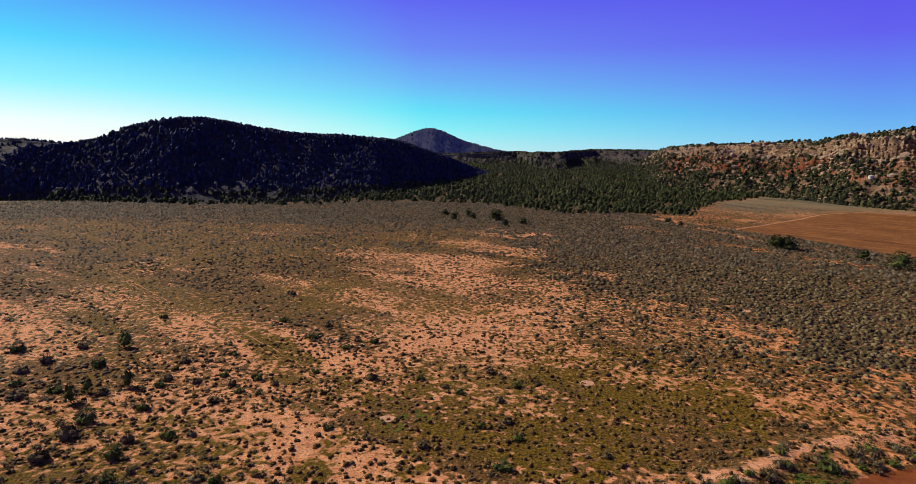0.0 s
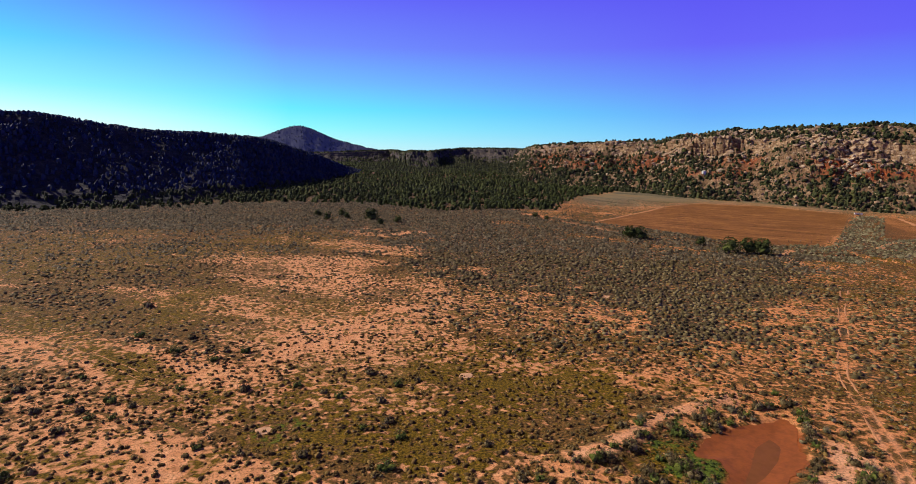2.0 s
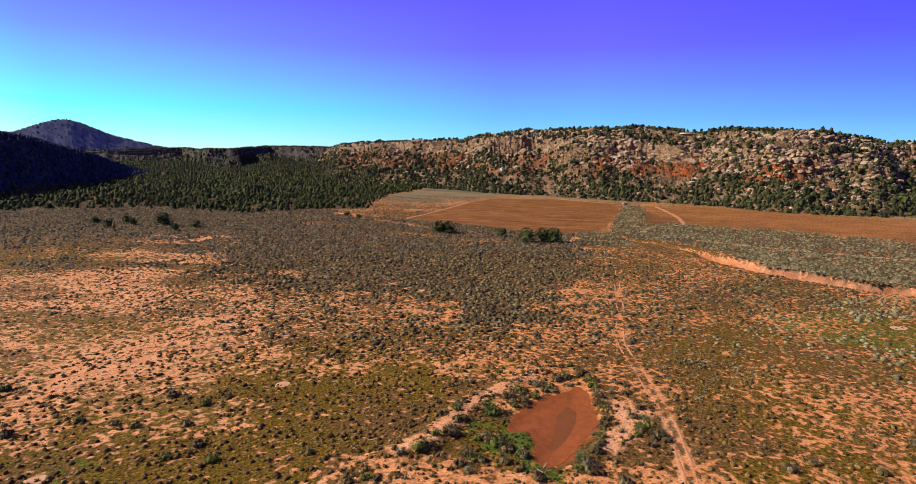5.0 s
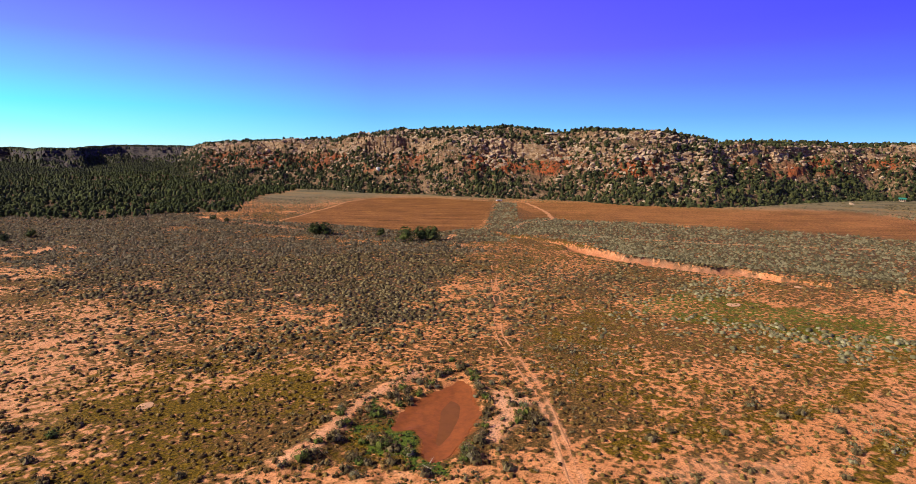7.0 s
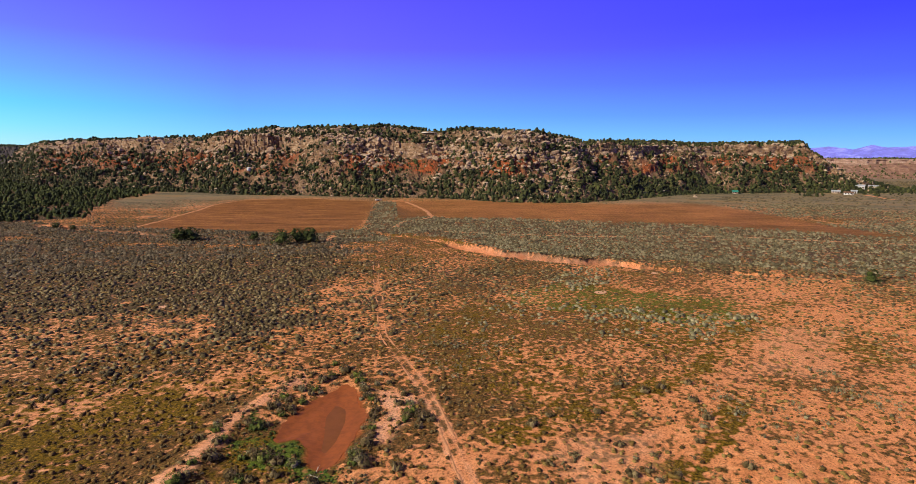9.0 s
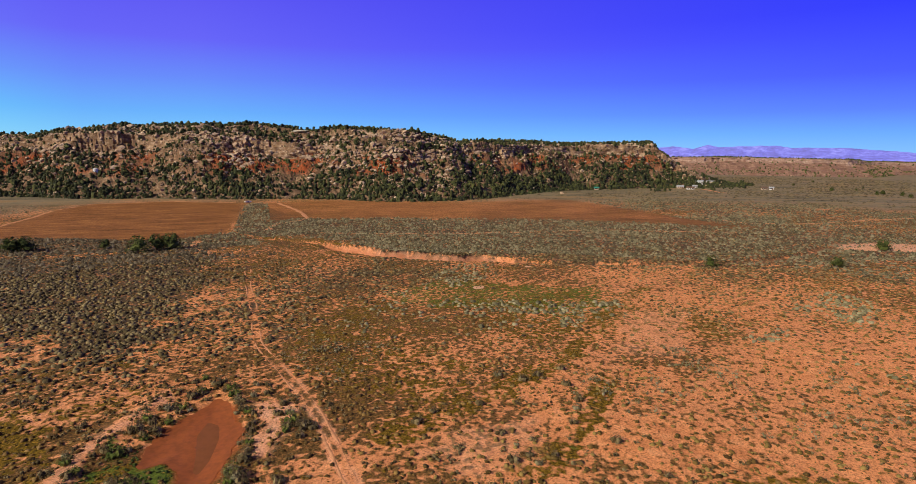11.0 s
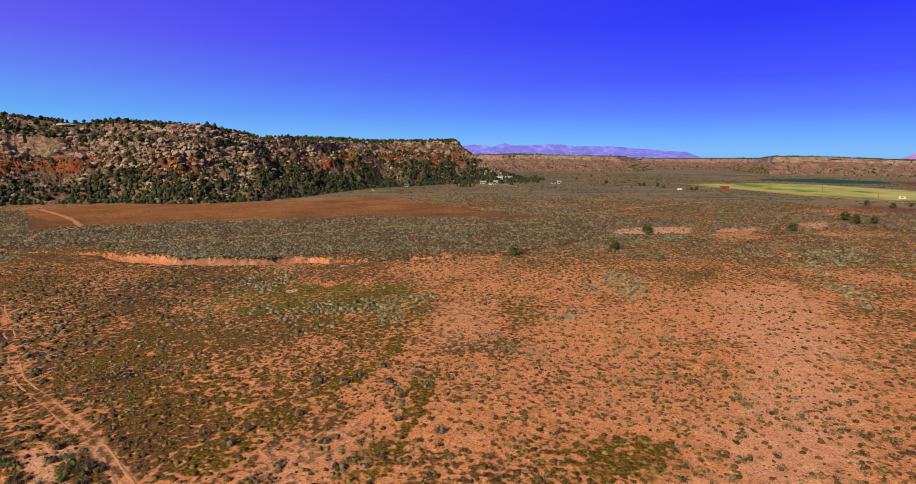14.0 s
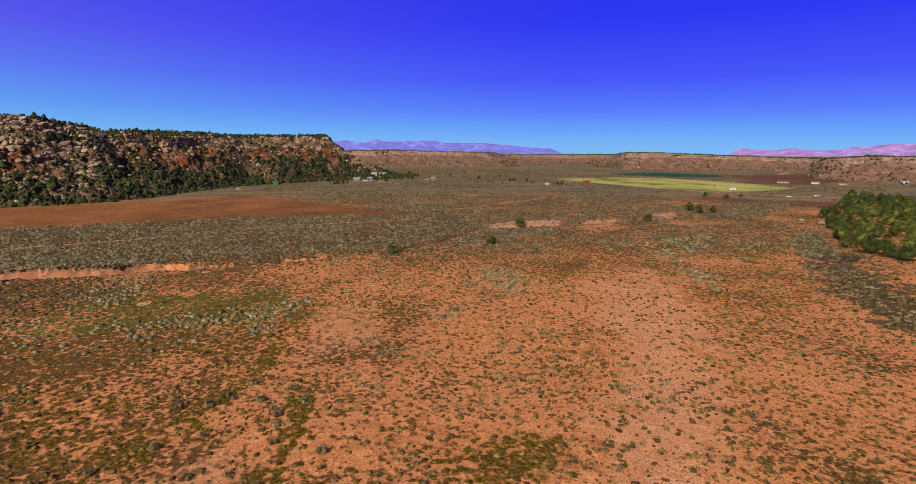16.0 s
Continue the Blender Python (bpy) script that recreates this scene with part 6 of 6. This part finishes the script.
for x, y, L, W, H, wall, roof, label in ((722, 5, 13, 6, 2.8, WALL_TAN, ROOF_GREY, "low tan house with a grey roof among trees"),
                                         (703, -6, 14, 5, 2.6, WALL_WHITE, ROOF_BROWN, "long pale mobile home beside the mesa"), (734, -11, 9, 6, 2.8, WALL_WHITE, ROOF_GREY, "small white house among junipers"),
                                         (737, -84, 10, 7, 3, WALL_TAN, ROOF_BROWN, "tan house out on the plain"), (741, -92, 8, 6, 3, WALL_WHITE, ROOF_GREY, "small white outbuilding on the plain"),
                                         (655, 92, 9, 6, 2.8, WALL_TAN, ROOF_GREEN, "house with a bright green metal roof"), (682, 82, 8, 5, 2.6, WALL_WHITE, ROOF_GREY, "pale shed near the green-roofed house"),
                                         (611, -534, 14, 8, 3.6, WALL_WHITE, ROOF_BROWN, "long pale farmhouse beside bare fields"), (628, -505, 22, 6, 2.2, WALL_TAN, ROOF_BROWN, "low tan stable beside the farmhouse"),
                                         (598, -560, 14, 5, 2.2, WALL_TAN, ROOF_BROWN, "long low outbuilding with a brown roof"), (604, -651, 14, 9, 4, WALL_WHITE, ROOF_GREY, "white house by the wooded spur"), (585, -660, 8, 6, 3, WALL_TAN, ROOF_BROWN, "tan garage by the wooded spur")):
    house(x, y, L * 0.58, W * 0.6, max(2.3, H * 0.72), facing(x, y) + 8 * math.sin(x), wall, roof, label, "house", 3, 1.0)
house(635, -256, 8, 5, 2.4, facing(635, -256), WALL_RED, ROOF_RED, "dark red barn at the edge of the green field", "barn", 1, 1.0)


def trailer(x, y, L, W, H, turn, wall, label, z=None):
    """A box trailer on two wheels each side."""
    root = new("trailer")
    part("body", block(-L / 2, L / 2, -W / 2, W / 2, 0.55, H, 0.06), wall, root)
    part("window", block(-L * 0.2, L * 0.15, -W / 2 - 0.03, -W / 2 + 0.04, H * 0.55, H * 0.8), WINDOW, root, "dark window strip")
    part("drawbar", block(L / 2 - 0.1, L / 2 + 1.1, -0.12, 0.12, 0.42, 0.56), TYRE, root, "steel drawbar")
    for sx in (-0.45, 0.45):
        for sy in (-1, 1):
            a = np.linspace(0, 2 * np.pi, 13)[:-1]
            v = np.concatenate([np.stack([sx + 0.36 * np.cos(a), np.full(12, sy * (W / 2 - 0.2) + o), 0.36 + 0.36 * np.sin(a)], 1) for o in (-0.11, 0.11)])
            i = np.arange(12)
            f = np.concatenate([np.stack([i, (i + 1) % 12, (i + 1) % 12 + 12, i + 12], 1), np.array([(0, 3, 6, 9), (12, 15, 18, 21)])])
            part("wheel", (v, f), TYRE, root, "black rubber wheel")
    zz = float(ground_z(np.array([x]), np.array([y]))[0]) if z is None else z
    root.matrix_basis = pose(x, y, zz, 0, 0, turn)
    return tagged(root, label, "trailer")


trailer(519, -361, 5.0, 2.2, 2.4, facing(519, -361) + 15, WALL_WHITE, "white box trailer parked by the green field")
trailer(365, 325, 5.0, 2.0, 1.5, facing(365, 325) + 20, WALL_WHITE, "pale flat-sided trailer parked at the field gate")
trailer(622, -204, 4.2, 2.0, 2.1, facing(622, -204), WALL_WHITE, "small white trailer on the open plain")


def car(x, y, turn, paint, label):
    root = new("car")
    part("body", block(-2.2, 2.2, -0.88, 0.88, 0.35, 0.95, 0.08), paint, root)
    part("cabin", block(-1.3, 1.0, -0.8, 0.8, 0.95, 1.5, 0.28), WINDOW, root, "dark glazed cabin")
    for sx in (-1.4, 1.4):
        for sy in (-0.8, 0.8):
            part("wheel", block(sx - 0.32, sx + 0.32, sy - 0.1, sy + 0.1, 0.0, 0.64, 0.09), TYRE, root, "black wheel")
    root.matrix_basis = pose(x, y, float(ground_z(np.array([x]), np.array([y]))[0]), 0, 0, turn)
    return tagged(root, label, "car")


car(445, -363, 40, WALL_WHITE, "white pickup on the dirt road")
car(447, -392, 60, WALL_WHITE, "white car parked beside the dirt road")
car(628, -214, 20, WALL_RED, "dark red car beside the small trailer")


def utility_pole(x, y):
    root = new("utility_pole")
    a = np.linspace(0, 2 * np.pi, 9)[:-1]
    v = np.concatenate([np.stack([q * np.cos(a), q * np.sin(a), np.full(8, z)], 1) for q, z in ((0.17, -0.4), (0.11, 9.5))])
    i = np.arange(8)
    part("pole", (v, np.stack([i, (i + 1) % 8, (i + 1) % 8 + 8, i + 8], 1)), POLE_WOOD, root)
    part("crossarm", block(-1.2, 1.2, -0.07, 0.07, 8.6, 8.8), POLE_WOOD, root)
    for k in (-1.0, 0.0, 1.0):
        part("insulator", block(k - 0.06, k + 0.06, -0.06, 0.06, 8.8, 9.02, 0.02), WALL_WHITE, root, "white ceramic insulator")
    root.matrix_basis = pose(x, y, float(ground_z(np.array([x]), np.array([y]))[0]), 0, 0, 30)
    return tagged(root, "weathered wooden utility pole on the plain", "pole", "utility poles along the road")


for x, y in ((661, -317), (560, -316), (480, -315), (437, -338), (412, -380), (380, -430)):
    utility_pole(x, y)


def on_mesa(az, el):
    """The place on the mesa's face in a given direction from the valley's middle."""
    P, w = mesa
    d = P - np.array([0, 0, 40.0])
    a, e = np.degrees(np.arctan2(d[..., 0], d[..., 1])), np.degrees(np.arctan2(d[..., 2], np.hypot(d[..., 0], d[..., 1])))
    j = np.unravel_index(np.argmin((a - az) ** 2 + (e - el) ** 2 + 99 * (w[:, None] < 0)), a.shape)
    return P[j]


def water_tank(az, el):
    root = new("water_tank")
    a = np.linspace(0, 2 * np.pi, 21)[:-1]
    i = np.arange(20)
    v = np.concatenate([np.stack([q * np.cos(a), q * np.sin(a), np.full(20, z)], 1) for q, z in ((2.2, -1.5), (2.2, 3.2))])
    part("shell", (v, np.stack([i, (i + 1) % 20, (i + 1) % 20 + 20, i + 20], 1)), WALL_WHITE, root)
    v = np.concatenate([v[20:], [[0, 0, 3.8]]])
    part("lid", (v, np.stack([i, (i + 1) % 20, np.full(20, 20)], 1)), WALL_WHITE, root)
    root.matrix_basis = Matrix.Translation(on_mesa(az, el))
    return tagged(root, "white cylindrical water tank on the mesa slope", "tank")


for az, el, L, label in ((91.2, -2.72, 8, "white two-storey farmhouse at the foot of the mesa"), (92.1, -2.74, 9, "tan house below the mesa slope")):
    q = on_mesa(az, el)
    house(float(q[0]), float(q[1]), L, 5.5, 3.2, facing(q[0], q[1]), WALL_WHITE if az < 92 else WALL_TAN, ROOF_GREY, label, "house", 3, 1.0, float(q[2]) + 0.4)

water_tank(36.3, -1.67)

for az, el, s in ((33.0, -2.9, 3.2), (35.2, -3.05, 3.6), (37.3, -3.1, 3.0), (38.4, -2.7, 2.4), (34.2, -2.6, 2.2), (56.5, -3.05, 3.0), (40.0, -2.3, 2.6)):
    set_boulder(BLOCKS[int(s * 7) % 7], Vector(on_mesa(az, el)) + Vector((0, 0, 0.3 * s)), s)
slab = mesh_object("rock_slab", *rock_shape(rng, 3), LEDGE)
slab.matrix_basis = Matrix.Translation(on_mesa(53.4, 2.0)) @ pose(0, 0, 0, 0, 0, -55) @ Matrix.Diagonal((11, 5, 1.6, 1))
tagged(slab, "smooth whitish slickrock slab on the mesa rim", "rock")
DEAD = plain_material("bleached_wood", (0.50, 0.42, 0.33), 0.9, 0.1, 0, 0.25, 3)


def dead_branch(x, y, length, turn):
    """A fallen, forked limb, bleached by the sun."""
    root = new("dead_branch")
    limb = stems(rng, 1, 0.02, 0.05)
    limb[0][:, :] = limb[0][:, [2, 0, 1]] * (length, 1.5, 1.5)
    part("limb", limb, DEAD, root)
    for k in (0.45, 0.7):
        twig = stems(rng, 1, 0.25, 0.025)
        twig[0][:, :] = twig[0][:, [2, 0, 1]] * (length * 0.4, 1.2, 0.9) + (length * k * 0.6, 0, 0.08)
        part("twig", twig, DEAD, root)
    root.matrix_basis = pose(x, y, float(ground_z(np.array([x]), np.array([y]))[0]) + 0.08, 0, 0, turn)
    return tagged(root, "bleached fallen branch beside the stock pond", "branch", "fallen branches by the pond")


for x, y, L, turn in ((46.0, 52.3, 2.6, 30), (45.2, 51.0, 2.2, 100), (44.4, 50.0, 1.8, 60), (43.6, 48.6, 2.4, 130)):
    dead_branch(x, y, L, turn)


def fence_post(x, y):
    root = new("fence_post")
    part("post", block(-0.07, 0.07, -0.07, 0.07, -0.3, 1.35, 0.01), POLE_WOOD, root)
    part("wire_staple", block(-0.02, 0.02, -0.09, -0.06, 1.0, 1.06), ROOF_GREY, root, "rusty wire staple")
    root.matrix_basis = pose(x, y, float(ground_z(np.array([x]), np.array([y]))[0]), 0, 0, rng.random() * 90)
    return tagged(root, "grey weathered fence post at the field's edge", "fence post", "fence posts along the ploughed field")


for k in range(34):
    f = k / 33
    fence_post(186 + f * 148 + 0.6 * math.sin(k), 231 - 14 * min(1, f * 3) + max(0, f - 0.33) * 130 + 0.5 * math.cos(2 * k))
